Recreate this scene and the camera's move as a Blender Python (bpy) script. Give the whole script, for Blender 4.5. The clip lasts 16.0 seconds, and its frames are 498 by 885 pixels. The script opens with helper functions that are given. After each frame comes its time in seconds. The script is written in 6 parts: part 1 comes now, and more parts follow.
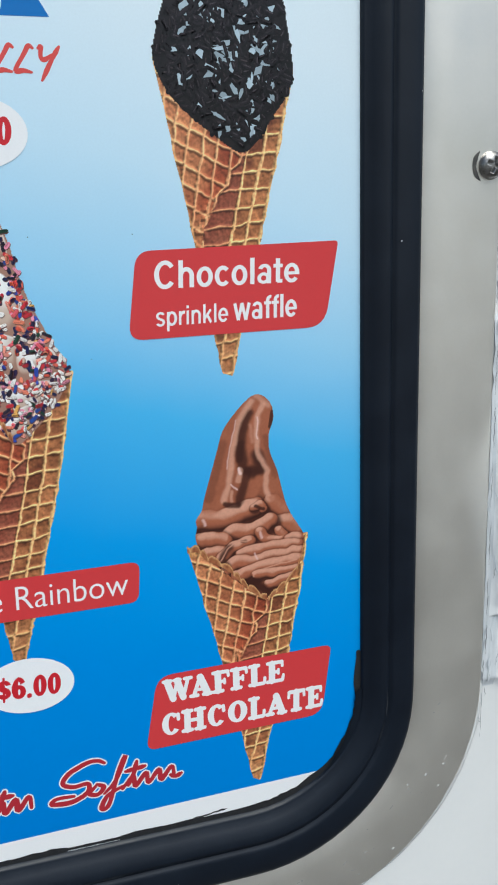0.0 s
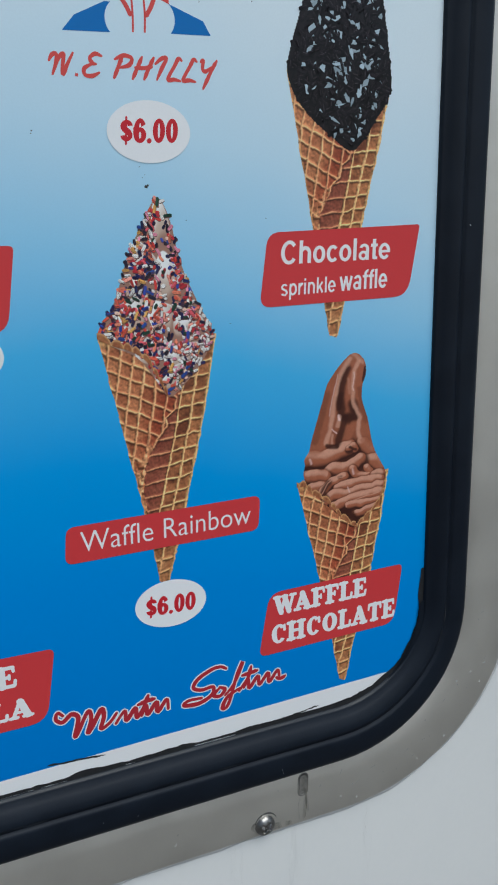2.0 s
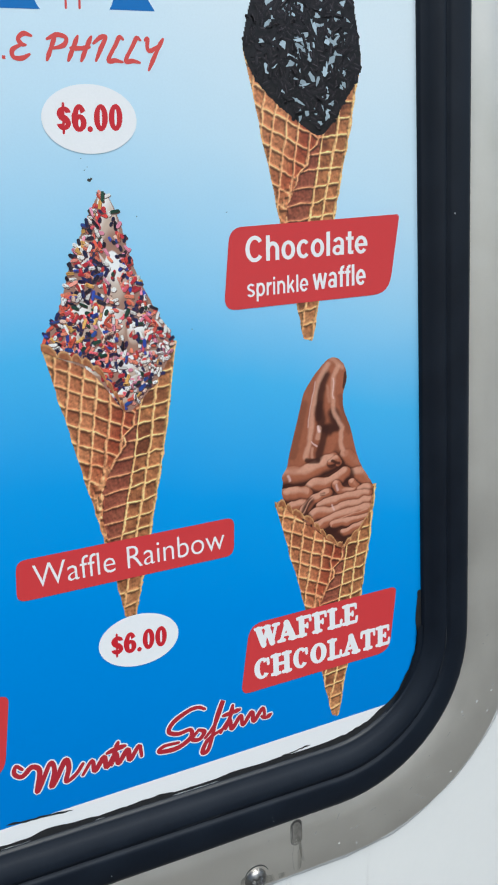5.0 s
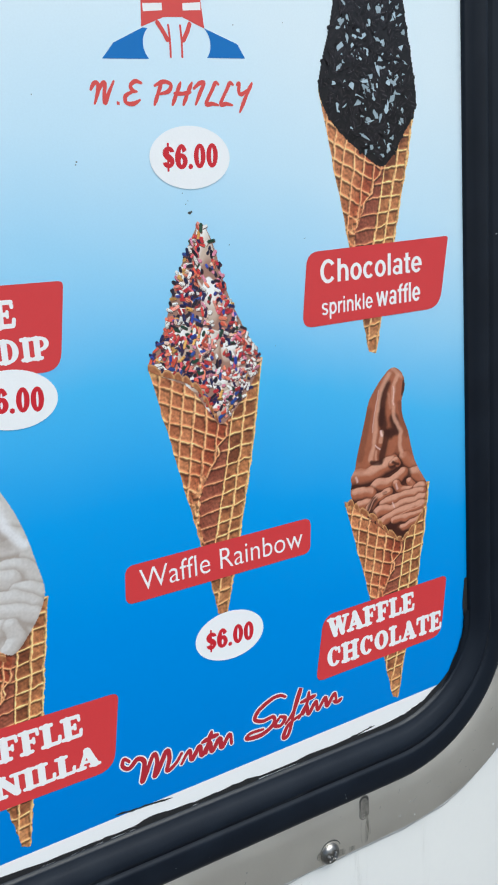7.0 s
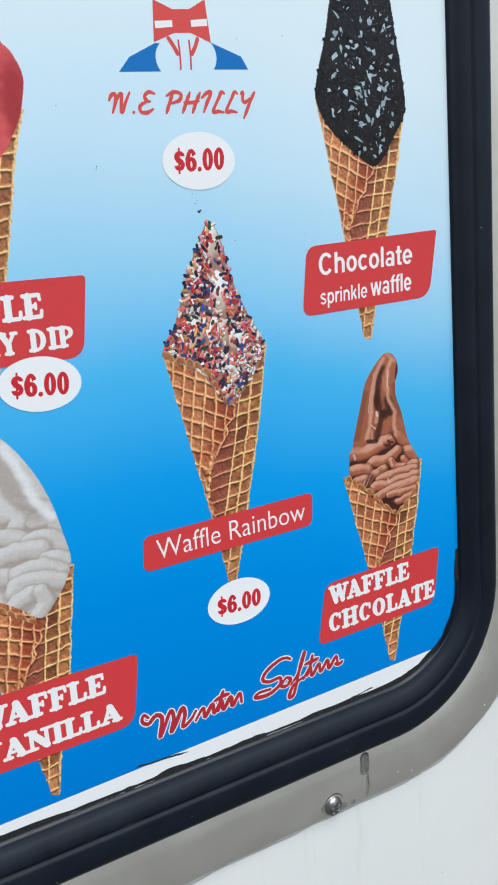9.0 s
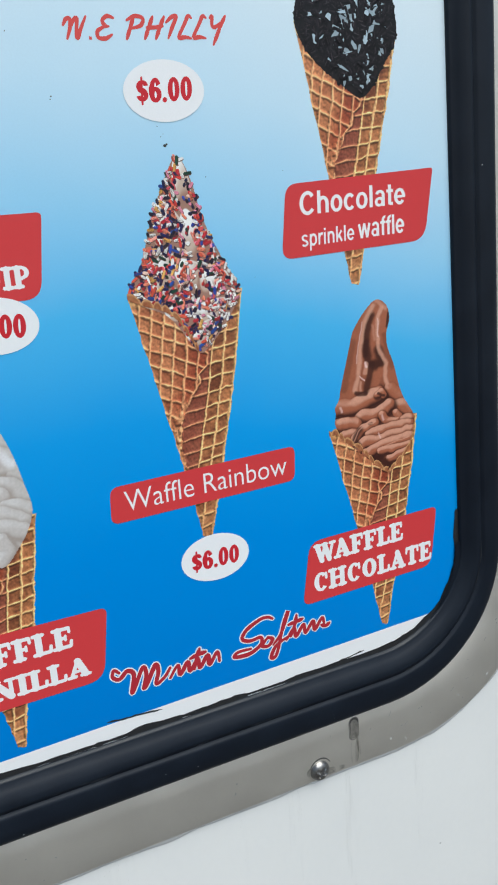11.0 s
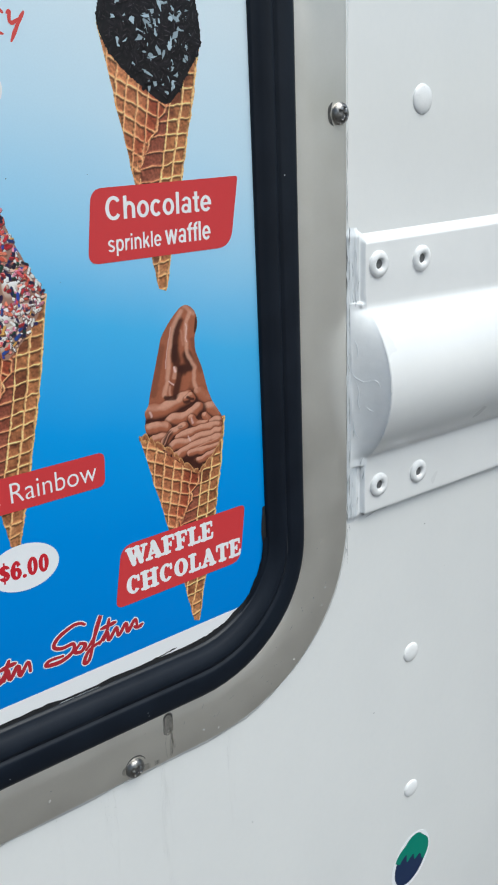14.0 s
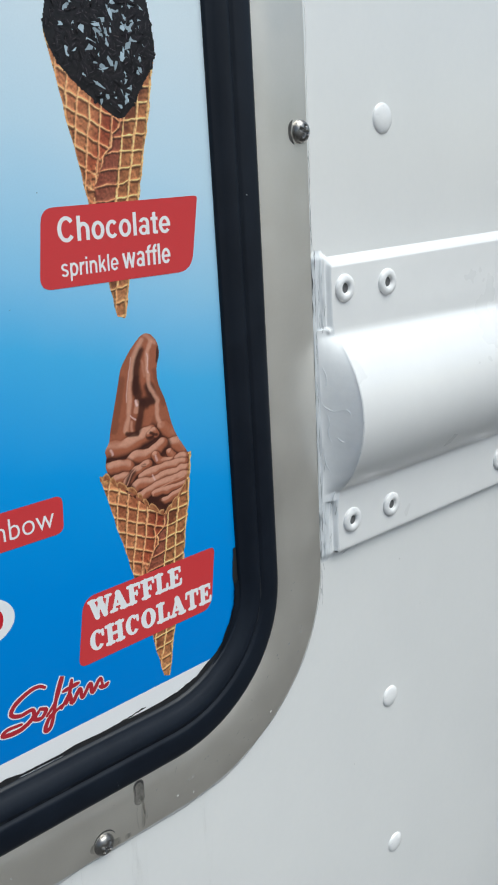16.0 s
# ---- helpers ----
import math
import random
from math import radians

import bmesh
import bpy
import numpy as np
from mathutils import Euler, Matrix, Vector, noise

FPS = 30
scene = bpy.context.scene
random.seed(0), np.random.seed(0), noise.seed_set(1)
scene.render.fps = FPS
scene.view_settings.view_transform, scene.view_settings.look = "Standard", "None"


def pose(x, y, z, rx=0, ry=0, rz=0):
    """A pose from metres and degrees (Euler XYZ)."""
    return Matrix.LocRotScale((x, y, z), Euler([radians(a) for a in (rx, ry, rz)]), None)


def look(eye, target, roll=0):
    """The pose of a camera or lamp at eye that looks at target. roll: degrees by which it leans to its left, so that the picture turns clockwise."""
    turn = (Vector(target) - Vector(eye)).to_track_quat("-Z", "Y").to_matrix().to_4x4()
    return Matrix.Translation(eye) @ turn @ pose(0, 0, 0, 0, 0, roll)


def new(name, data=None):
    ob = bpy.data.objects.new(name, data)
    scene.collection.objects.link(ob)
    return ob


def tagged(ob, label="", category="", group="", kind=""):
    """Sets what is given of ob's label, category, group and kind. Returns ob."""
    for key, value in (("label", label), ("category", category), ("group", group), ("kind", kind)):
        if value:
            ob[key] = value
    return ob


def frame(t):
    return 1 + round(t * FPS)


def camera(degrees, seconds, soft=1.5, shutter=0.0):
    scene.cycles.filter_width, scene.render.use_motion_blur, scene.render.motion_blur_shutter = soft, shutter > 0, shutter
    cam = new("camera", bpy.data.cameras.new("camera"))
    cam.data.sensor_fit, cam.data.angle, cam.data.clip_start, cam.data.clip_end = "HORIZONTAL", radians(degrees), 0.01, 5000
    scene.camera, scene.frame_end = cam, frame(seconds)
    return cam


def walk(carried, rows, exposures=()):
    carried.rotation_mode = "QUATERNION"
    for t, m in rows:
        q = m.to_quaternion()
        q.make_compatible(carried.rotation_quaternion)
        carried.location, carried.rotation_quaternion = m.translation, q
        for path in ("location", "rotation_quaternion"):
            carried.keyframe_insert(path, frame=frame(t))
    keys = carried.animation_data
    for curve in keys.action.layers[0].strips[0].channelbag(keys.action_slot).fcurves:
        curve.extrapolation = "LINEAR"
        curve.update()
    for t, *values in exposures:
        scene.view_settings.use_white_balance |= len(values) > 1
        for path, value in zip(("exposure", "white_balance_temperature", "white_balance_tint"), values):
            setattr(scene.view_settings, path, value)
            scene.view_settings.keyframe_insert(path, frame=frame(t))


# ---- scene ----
cam = camera(32.65, 16.0, soft=2.0)
PATH = [
    (0, (-0.20519, -0.27405, 1.54659), (-0.08429, 0.09495, 1.45057), -0.297),
    (0.2, (-0.2430, -0.3050, 1.5610), (0.516, 1.479, 1.069), 0.4),
    (0.5, (-0.28929, -0.35426, 1.56520), (-0.11074, -0.00960, 1.46860), -0.616),
    (1, (-0.29597, -0.34241, 1.55572), (-0.11798, 0.00238, 1.45855), -0.569),
    (1.5, (-0.30149, -0.31631, 1.54692), (-0.13286, 0.03229, 1.44669), 0.137),
    (2, (-0.30072, -0.29799, 1.54888), (-0.13652, 0.05127, 1.44374), 0.150),
    (2.5, (-0.28223, -0.30601, 1.54478), (-0.13166, 0.05078, 1.44467), -1.919),
    (3, (-0.28232, -0.32575, 1.55188), (-0.13667, 0.03239, 1.44930), -1.751),
    (3.5, (-0.27373, -0.31973, 1.54829), (-0.12800, 0.03962, 1.45020), -1.838),
    (4, (-0.26836, -0.29360, 1.53998), (-0.11996, 0.06431, 1.44061), -1.352),
    (4.2, (-0.25515, -0.27673, 1.53668), (-0.11328, 0.08321, 1.43511), -2.023),
    (6.3, (-0.32123, -0.27668, 1.54924), (-0.12323, 0.05889, 1.45875), -1.947),
    (6.5, (-0.32319, -0.27306, 1.54525), (-0.12883, 0.06433, 1.45366), -2.178),
    (7, (-0.33393, -0.27432, 1.55057), (-0.14609, 0.06518, 1.45331), -2.993),
    (7.5, (-0.35306, -0.28261, 1.54830), (-0.15631, 0.05155, 1.45021), -3.158),
    (8, (-0.36089, -0.28605, 1.54778), (-0.16011, 0.04480, 1.44663), -2.848),
    (8.5, (-0.35501, -0.28927, 1.55113), (-0.16081, 0.04490, 1.44805), -3.330),
    (8.7, (-0.35325, -0.29223, 1.55184), (-0.16146, 0.04440, 1.45236), -3.564),
    (10.8, (-0.33053, -0.31036, 1.53927), (-0.16211, 0.03633, 1.43230), -3.942),
    (11, (-0.31552, -0.30168, 1.53818), (-0.15456, 0.04705, 1.42646), -4.147),
    (11.5, (-0.28819, -0.29105, 1.53844), (-0.11593, 0.05289, 1.42875), -4.349),
    (12, (-0.26591, -0.29200, 1.53564), (-0.08274, 0.04641, 1.42642), -3.569),
    (12.5, (-0.22575, -0.30008, 1.54381), (-0.05737, 0.04274, 1.42499), -3.839),
    (12.7, (-0.2400, -0.3120, 1.5370), (0.668, 1.382, 0.983), -2.8),
    (13, (-0.27415, -0.31660, 1.54101), (-0.06144, 0.00222, 1.42651), -1.639),
    (13.3, (-0.3180, -0.3160, 1.5400), (0.892, 1.172, 0.971), 0.5),
    (13.5, (-0.33178, -0.31639, 1.54450), (-0.09298, -0.01863, 1.42487), 1.330),
    (14, (-0.31223, -0.30106, 1.55200), (-0.08035, -0.00138, 1.42387), -1.030),
    (14.5, (-0.28325, -0.30260, 1.55339), (-0.05735, 0.00408, 1.43127), -2.960),
    (15, (-0.28908, -0.30107, 1.55464), (-0.05726, 0.00390, 1.43952), -2.836),
    (15.5, (-0.29867, -0.28481, 1.55084), (-0.05109, 0.00900, 1.43956), -2.643),
    (16, (-0.30558, -0.27538, 1.54109), (-0.04927, 0.01156, 1.43169), -1.956),
]
# seconds, stops
TINT = 2
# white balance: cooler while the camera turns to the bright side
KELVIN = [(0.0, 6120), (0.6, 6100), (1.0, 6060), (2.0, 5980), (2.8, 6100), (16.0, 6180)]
EXPOSURES = [(0.0, 0.07), (0.5, -0.03), (1.0, -0.45), (1.5, -0.65), (2.0, -0.38), (2.5, -0.21), (3.0, 0.1), (4.0, 0.09), (7.0, 0.19), (8.5, 0.19), (10.8, 0.1), (11.1, 0.06), (11.5, -0.03), (12.0, -0.1), (12.5, -0.22), (13.0, -0.06), (13.5, -0.06), (14.0, -0.02), (14.5, -0.25), (15.0, -0.2), (16.0, -0.08)]
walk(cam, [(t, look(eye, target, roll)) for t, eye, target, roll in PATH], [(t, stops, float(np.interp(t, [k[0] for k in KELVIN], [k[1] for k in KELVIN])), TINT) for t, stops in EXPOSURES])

# ---- light: a bright overcast sky over the street, the truck's side lit softly from above ----
world = bpy.data.worlds.new("sky")
scene.world = world
world.use_nodes = True
wn = world.node_tree.nodes
sky = wn.new("ShaderNodeTexSky")
sky.sky_type = "NISHITA"
sky.sun_disc = False
sky.sun_elevation = radians(62)
sky.sun_rotation = radians(165)
sky.dust_density = 4.0
world.node_tree.links.new(sky.outputs[0], wn["Background"].inputs[0])
wn["Background"].inputs[1].default_value = 0.12
sun = new("sun", bpy.data.lights.new("sun", "SUN"))
sun.data.energy = 2.7
sun.data.angle = radians(55)
sun.data.color = (1.0, 0.985, 0.96)
sun.matrix_world = look((0.5, -2.5, 6.0), (0.0, 0.0, 1.0))

# ---- units: drawing millimetres round the rail's first rivet, on the truck's side ----
Z0 = 1.5


def V3(x, z, y=0.0):
    if -0.99 < y < 0:  # printed layers lie hundredths of a millimetre apart
        y *= 0.3
    return (x / 1000, y / 1000, Z0 + z / 1000)


def lean(z):
    """Sideways shift of the window's upright edges with height, to fit the camera's view."""
    return -0.0293 * (z + 114)


# ---- helpers ----
def part(name, bm, material, parent=None, label="", smooth=False):
    me = bpy.data.meshes.new(name)
    bm.to_mesh(me)
    bm.free()
    if smooth:
        for p in me.polygons:
            p.use_smooth = True
    me.materials.append(material)
    ob = new(name, me)
    if parent:
        ob.parent = parent
    if label:
        ob["label"] = label
    return ob


def raw(name, verts, faces, material, parent=None, label="", smooth=False, inks=None):
    """A mesh from arrays made by a function; inks: a colour for each vertex of a print."""
    me = bpy.data.meshes.new(name)
    me.from_pydata([tuple(v) for v in verts], [], [tuple(f) for f in faces])
    if inks is not None:
        att = me.color_attributes.new("ink", "FLOAT_COLOR", "POINT")
        rgba = np.ones((len(verts), 4), np.float32)
        rgba[:, :3] = inks
        att.data.foreach_set("color", rgba.ravel())
    if smooth:
        me.polygons.foreach_set("use_smooth", [True] * len(me.polygons))
    me.materials.append(material)
    me.update()
    ob = new(name, me)
    if parent:
        ob.parent = parent
    if label:
        ob["label"] = label
    return ob


def empty(name, label="", category="", group="", kind="", parent=None):
    ob = new(name)
    ob.empty_display_size = 0.02
    if parent:
        ob.parent = parent
    return tagged(ob, label, category, group, kind)


def ink(r, g, b, k=1.06):
    """Linear ink colour from its 0-255 value on a screen."""
    c = np.array([r, g, b], float) / 255
    c = np.where(c <= 0.04045, c / 12.92, ((c + 0.055) / 1.055) ** 2.4)
    return np.clip(c * k, 0.002, 0.9)


def value_noise(x, y, seed=0):
    r = np.random.RandomState(seed).rand(64, 64)
    xi, yi = np.floor(x).astype(int), np.floor(y).astype(int)
    fx, fy = x - xi, y - yi
    fx, fy = fx * fx * (3 - 2 * fx), fy * fy * (3 - 2 * fy)
    a, b = r[xi % 64, yi % 64], r[(xi + 1) % 64, yi % 64]
    c, d = r[xi % 64, (yi + 1) % 64], r[(xi + 1) % 64, (yi + 1) % 64]
    return (a * (1 - fx) + b * fx) * (1 - fy) + (c * (1 - fx) + d * fx) * fy


def smoothstep(a, b, x):
    t = np.clip((x - a) / (b - a), 0, 1)
    return t * t * (3 - 2 * t)


def catmull(points, n=8, closed=False):
    p = [np.array(q, float) for q in points]
    out = []
    m = len(p)
    for i in range(m if closed else m - 1):
        a = p[(i - 1) % m] if closed or i > 0 else p[i]
        b, c = p[i], p[(i + 1) % m]
        d = p[(i + 2) % m] if closed or i + 2 < m else c
        for k in range(n):
            t = k / n
            out.append(0.5 * (2 * b + (c - a) * t + (2 * a - 5 * b + 4 * c - d) * t**2 + (3 * b - a - 3 * c + d) * t**3))
    if not closed:
        out.append(p[-1])
    return np.array(out)


# ---- materials ----
def material(name):
    m = bpy.data.materials.new(name)
    m.use_nodes = True
    return m, m.node_tree.nodes, m.node_tree.links, m.node_tree.nodes["Principled BSDF"]


def node(nodes, kind, **values):
    n = nodes.new(kind)
    for key, value in values.items():
        n.inputs[key].default_value = value
    return n


def ramp_of(nodes, links, source, stops):
    r = nodes.new("ShaderNodeValToRGB")
    while len(r.color_ramp.elements) > 1:
        r.color_ramp.elements.remove(r.color_ramp.elements[-1])
    for i, (at, col) in enumerate(stops):
        e = r.color_ramp.elements[0] if i == 0 else r.color_ramp.elements.new(at)
        e.position, e.color = at, (*col, 1)
    links.new(source, r.inputs[0])
    return r


def surface(name, colour, dark, rough=0.4, metal=0.0, scale=40.0, fine=900.0, bump=0.05, coat=0.0, stretch=(1, 1, 1), amount=0.5, distance=0.0004, coat_rough=0.12):
    """Two scales of variation between two colours, with fine relief and uneven gloss."""
    m, nodes, links, bsdf = material(name)
    tc = nodes.new("ShaderNodeTexCoord")
    mp = nodes.new("ShaderNodeMapping")
    mp.inputs["Scale"].default_value = stretch
    links.new(tc.outputs["Object"], mp.inputs[0])
    big = node(nodes, "ShaderNodeTexNoise", Scale=scale, Detail=4.0, Roughness=0.6)
    small = node(nodes, "ShaderNodeTexNoise", Scale=fine, Detail=3.0, Roughness=0.7)
    links.new(mp.outputs[0], big.inputs["Vector"])
    links.new(mp.outputs[0], small.inputs["Vector"])
    mixed = nodes.new("ShaderNodeMath")
    mixed.operation = "MULTIPLY_ADD"
    mixed.inputs[1].default_value = 0.35
    links.new(small.outputs["Fac"], mixed.inputs[0])
    links.new(big.outputs["Fac"], mixed.inputs[2])
    r = ramp_of(nodes, links, mixed.outputs[0], [(0.68 - amount * 0.3, dark), (0.68 + amount * 0.3, colour)])
    links.new(r.outputs[0], bsdf.inputs["Base Color"])
    rr = nodes.new("ShaderNodeMapRange")
    rr.inputs["From Min"].default_value, rr.inputs["From Max"].default_value = 0.3, 0.7
    rr.inputs["To Min"].default_value, rr.inputs["To Max"].default_value = rough * 0.8, min(1, rough * 1.25)
    links.new(big.outputs["Fac"], rr.inputs["Value"])
    links.new(rr.outputs[0], bsdf.inputs["Roughness"])
    bsdf.inputs["Metallic"].default_value = metal
    bsdf.inputs["Coat Weight"].default_value = coat
    bsdf.inputs["Coat Roughness"].default_value = coat_rough
    b = node(nodes, "ShaderNodeBump", Strength=bump)
    b.inputs["Distance"].default_value = distance
    links.new(small.outputs["Fac"], b.inputs["Height"])
    links.new(b.outputs[0], bsdf.inputs["Normal"])
    return m


def print_material(name, colour=None, rough=0.3):
    """Ink under a satin film: one flat colour, or the ink stored with the print, with a fine printed grain."""
    m, nodes, links, bsdf = material(name)
    tc = nodes.new("ShaderNodeTexCoord")
    n = node(nodes, "ShaderNodeTexNoise", Scale=1500.0, Detail=2.0)
    links.new(tc.outputs["Object"], n.inputs["Vector"])
    hsv = nodes.new("ShaderNodeHueSaturation")
    mr = nodes.new("ShaderNodeMapRange")
    mr.inputs["To Min"].default_value, mr.inputs["To Max"].default_value = 0.97, 1.03
    links.new(n.outputs["Fac"], mr.inputs["Value"])
    links.new(mr.outputs[0], hsv.inputs["Value"])
    if colour is None:
        a = nodes.new("ShaderNodeAttribute")
        a.attribute_name = "ink"
        links.new(a.outputs["Color"], hsv.inputs["Color"])
    else:
        hsv.inputs["Color"].default_value = (*colour, 1)
    links.new(hsv.outputs[0], bsdf.inputs["Base Color"])
    bsdf.inputs["Roughness"].default_value = rough
    bsdf.inputs["Specular IOR Level"].default_value = 0.4
    bsdf.inputs["Coat Weight"].default_value = 0.12
    bsdf.inputs["Coat Roughness"].default_value = 0.15
    return m


paint = surface("white_gloss_paint", (0.86, 0.86, 0.85), (0.81, 0.815, 0.812), rough=0.36, scale=9, fine=260, bump=0.08, coat=1.0, amount=0.9, distance=0.0003, stretch=(1.3, 1, 1.0))
paint.node_tree.nodes["Principled BSDF"].inputs["Coat IOR"].default_value = 1.65
rail_paint = surface("white_enamel_paint", (0.87, 0.87, 0.865), (0.83, 0.83, 0.83), rough=0.3, scale=14, fine=120, bump=0.03, coat=1.0, amount=0.7, distance=0.0003, coat_rough=0.015)
rivet_paint = surface("white_rivet_paint", (0.88, 0.88, 0.88), (0.83, 0.83, 0.83), rough=0.3, scale=120, fine=900, bump=0.1, coat=0.5)
putty = surface("grey_white_sealant", (0.74, 0.765, 0.79), (0.62, 0.645, 0.67), rough=0.5, scale=90, fine=260, bump=0.10, amount=0.9, distance=0.0006)
alloy = surface("dull_aluminium", (0.86, 0.825, 0.765), (0.77, 0.735, 0.68), rough=0.36, metal=0.80, scale=55, fine=700, bump=0.08, amount=2.6, distance=0.0002)
steel = surface("stainless_steel", (0.44, 0.43, 0.42), (0.22, 0.21, 0.2), rough=0.34, metal=1.0, scale=300, fine=1500, bump=0.1, distance=0.0002)
grime_and_shade = surface("dark_grime_and_shade", (0.09, 0.085, 0.08), (0.03, 0.03, 0.03), rough=0.8, scale=200, fine=1500, bump=0.3)
rubber = surface("black_rubber", (0.0055, 0.010, 0.019), (0.0035, 0.006, 0.012), rough=0.40, scale=60, fine=500, bump=0.15, amount=0.9, distance=0.0003)
rubber.node_tree.nodes["Principled BSDF"].inputs["Specular IOR Level"].default_value = 0.32
filler = surface("white_filler", (0.88, 0.89, 0.90), (0.80, 0.815, 0.83), rough=0.5, scale=90, fine=260, bump=0.15, amount=0.9, distance=0.0006)
tar = surface("black_sealant", (0.012, 0.013, 0.016), (0.02, 0.02, 0.022), rough=0.5, scale=200, fine=900, bump=0.4)
asphalt = surface("worn_asphalt", (0.07, 0.067, 0.062), (0.045, 0.043, 0.04), rough=0.9, scale=3, fine=120, bump=0.6, distance=0.004)
concrete = surface("pale_bounce_concrete", (0.32, 0.31, 0.29), (0.25, 0.24, 0.225), rough=0.85, scale=1.5, fine=90, bump=0.4, distance=0.003)
crack_grey = surface("crack_shadow_grey", (0.30, 0.31, 0.33), (0.14, 0.145, 0.155), rough=0.8, scale=300, fine=1500, bump=0.2)
inside_dark = surface("dark_interior", (0.03, 0.03, 0.03), (0.02, 0.02, 0.02), rough=0.9)
ink_print = print_material("printed_photo")
ink_red = print_material("printed_red", ink(200, 58, 62))
ink_logo_red = print_material("printed_logo_red", ink(205, 72, 68))
ink_script_red = print_material("printed_script_red", ink(168, 40, 52))
ink_blue = print_material("printed_logo_blue", ink(10, 105, 180))
ink_white = print_material("printed_white", (0.83, 0.835, 0.85))
vinyl_white = print_material("white_sticker_paper", (0.84, 0.85, 0.875), 0.45)
price_red = print_material("price_red", ink(190, 25, 40), 0.45)
decal_navy = print_material("decal_navy", ink(22, 42, 78), 0.35)
decal_green = print_material("decal_green", ink(8, 125, 105), 0.35)
decal_violet = print_material("decal_violet_blue", ink(60, 75, 168), 0.35)


def poster_ink():
    """White at the top running to strong blue below, with faint scuffs in the film."""
    m, nodes, links, bsdf = material("poster_gradient")
    tc = nodes.new("ShaderNodeTexCoord")
    sx = nodes.new("ShaderNodeSeparateXYZ")
    links.new(tc.outputs["Object"], sx.inputs[0])
    # the gradient shifts paler towards the sheet's right edge
    past = node(nodes, "ShaderNodeMath")
    past.operation = "ADD"
    past.inputs[1].default_value = 0.20
    links.new(sx.outputs["X"], past.inputs[0])
    kept = node(nodes, "ShaderNodeMath")
    kept.operation = "MAXIMUM"
    kept.inputs[1].default_value = 0.0
    links.new(past.outputs[0], kept.inputs[0])
    bend = node(nodes, "ShaderNodeMath")
    bend.operation = "POWER"
    bend.inputs[1].default_value = 1.0
    links.new(kept.outputs[0], bend.inputs[0])
    lift = node(nodes, "ShaderNodeMath")
    lift.operation = "MULTIPLY_ADD"
    lift.inputs[1].default_value = 0.26
    links.new(bend.outputs[0], lift.inputs[0])
    links.new(sx.outputs["Z"], lift.inputs[2])
    cloud = node(nodes, "ShaderNodeTexNoise", Scale=14.0, Detail=3.0)
    links.new(tc.outputs["Object"], cloud.inputs["Vector"])
    drift = node(nodes, "ShaderNodeMath")
    drift.operation = "MULTIPLY_ADD"
    drift.inputs[1].default_value = 0.022
    links.new(cloud.outputs["Fac"], drift.inputs[0])
    links.new(lift.outputs[0], drift.inputs[2])
    mr = nodes.new("ShaderNodeMapRange")
    mr.inputs["From Min"].default_value, mr.inputs["From Max"].default_value = Z0 - 0.169, Z0 + 0.271
    links.new(drift.outputs[0], mr.inputs["Value"])

    def at(mm):
        return (mm + 180) / 440

    stops = [(at(-175), ink(4, 117, 201)), (at(-90), ink(9, 133, 216)), (at(-45), ink(26, 150, 225)), (at(0), ink(76, 176, 231)),
             (at(40), ink(148, 202, 235)), (at(80), ink(190, 219, 240)), (at(130), ink(213, 228, 243)), (at(240), ink(226, 234, 246))]
    r = ramp_of(nodes, links, mr.outputs[0], stops)
    n = node(nodes, "ShaderNodeTexNoise", Scale=1400.0, Detail=2.0)
    links.new(tc.outputs["Object"], n.inputs["Vector"])
    hsv = nodes.new("ShaderNodeHueSaturation")
    m2 = nodes.new("ShaderNodeMapRange")
    m2.inputs["To Min"].default_value, m2.inputs["To Max"].default_value = 0.97, 1.03
    links.new(n.outputs["Fac"], m2.inputs["Value"])
    links.new(m2.outputs[0], hsv.inputs["Value"])
    links.new(r.outputs[0], hsv.inputs["Color"])
    links.new(hsv.outputs[0], bsdf.inputs["Base Color"])
    scuff = node(nodes, "ShaderNodeTexNoise", Scale=26.0, Detail=6.0, Roughness=0.7, Distortion=1.2)
    links.new(tc.outputs["Object"], scuff.inputs["Vector"])
    m3 = nodes.new("ShaderNodeMapRange")
    m3.inputs["From Min"].default_value, m3.inputs["From Max"].default_value = 0.4, 0.75
    m3.inputs["To Min"].default_value, m3.inputs["To Max"].default_value = 0.29, 0.35
    links.new(scuff.outputs["Fac"], m3.inputs["Value"])
    links.new(m3.outputs[0], bsdf.inputs["Roughness"])
    bsdf.inputs["Specular IOR Level"].default_value = 0.45
    bsdf.inputs["Coat Weight"].default_value = 0.18
    bsdf.inputs["Coat Roughness"].default_value = 0.15
    return m


poster_film = poster_ink()


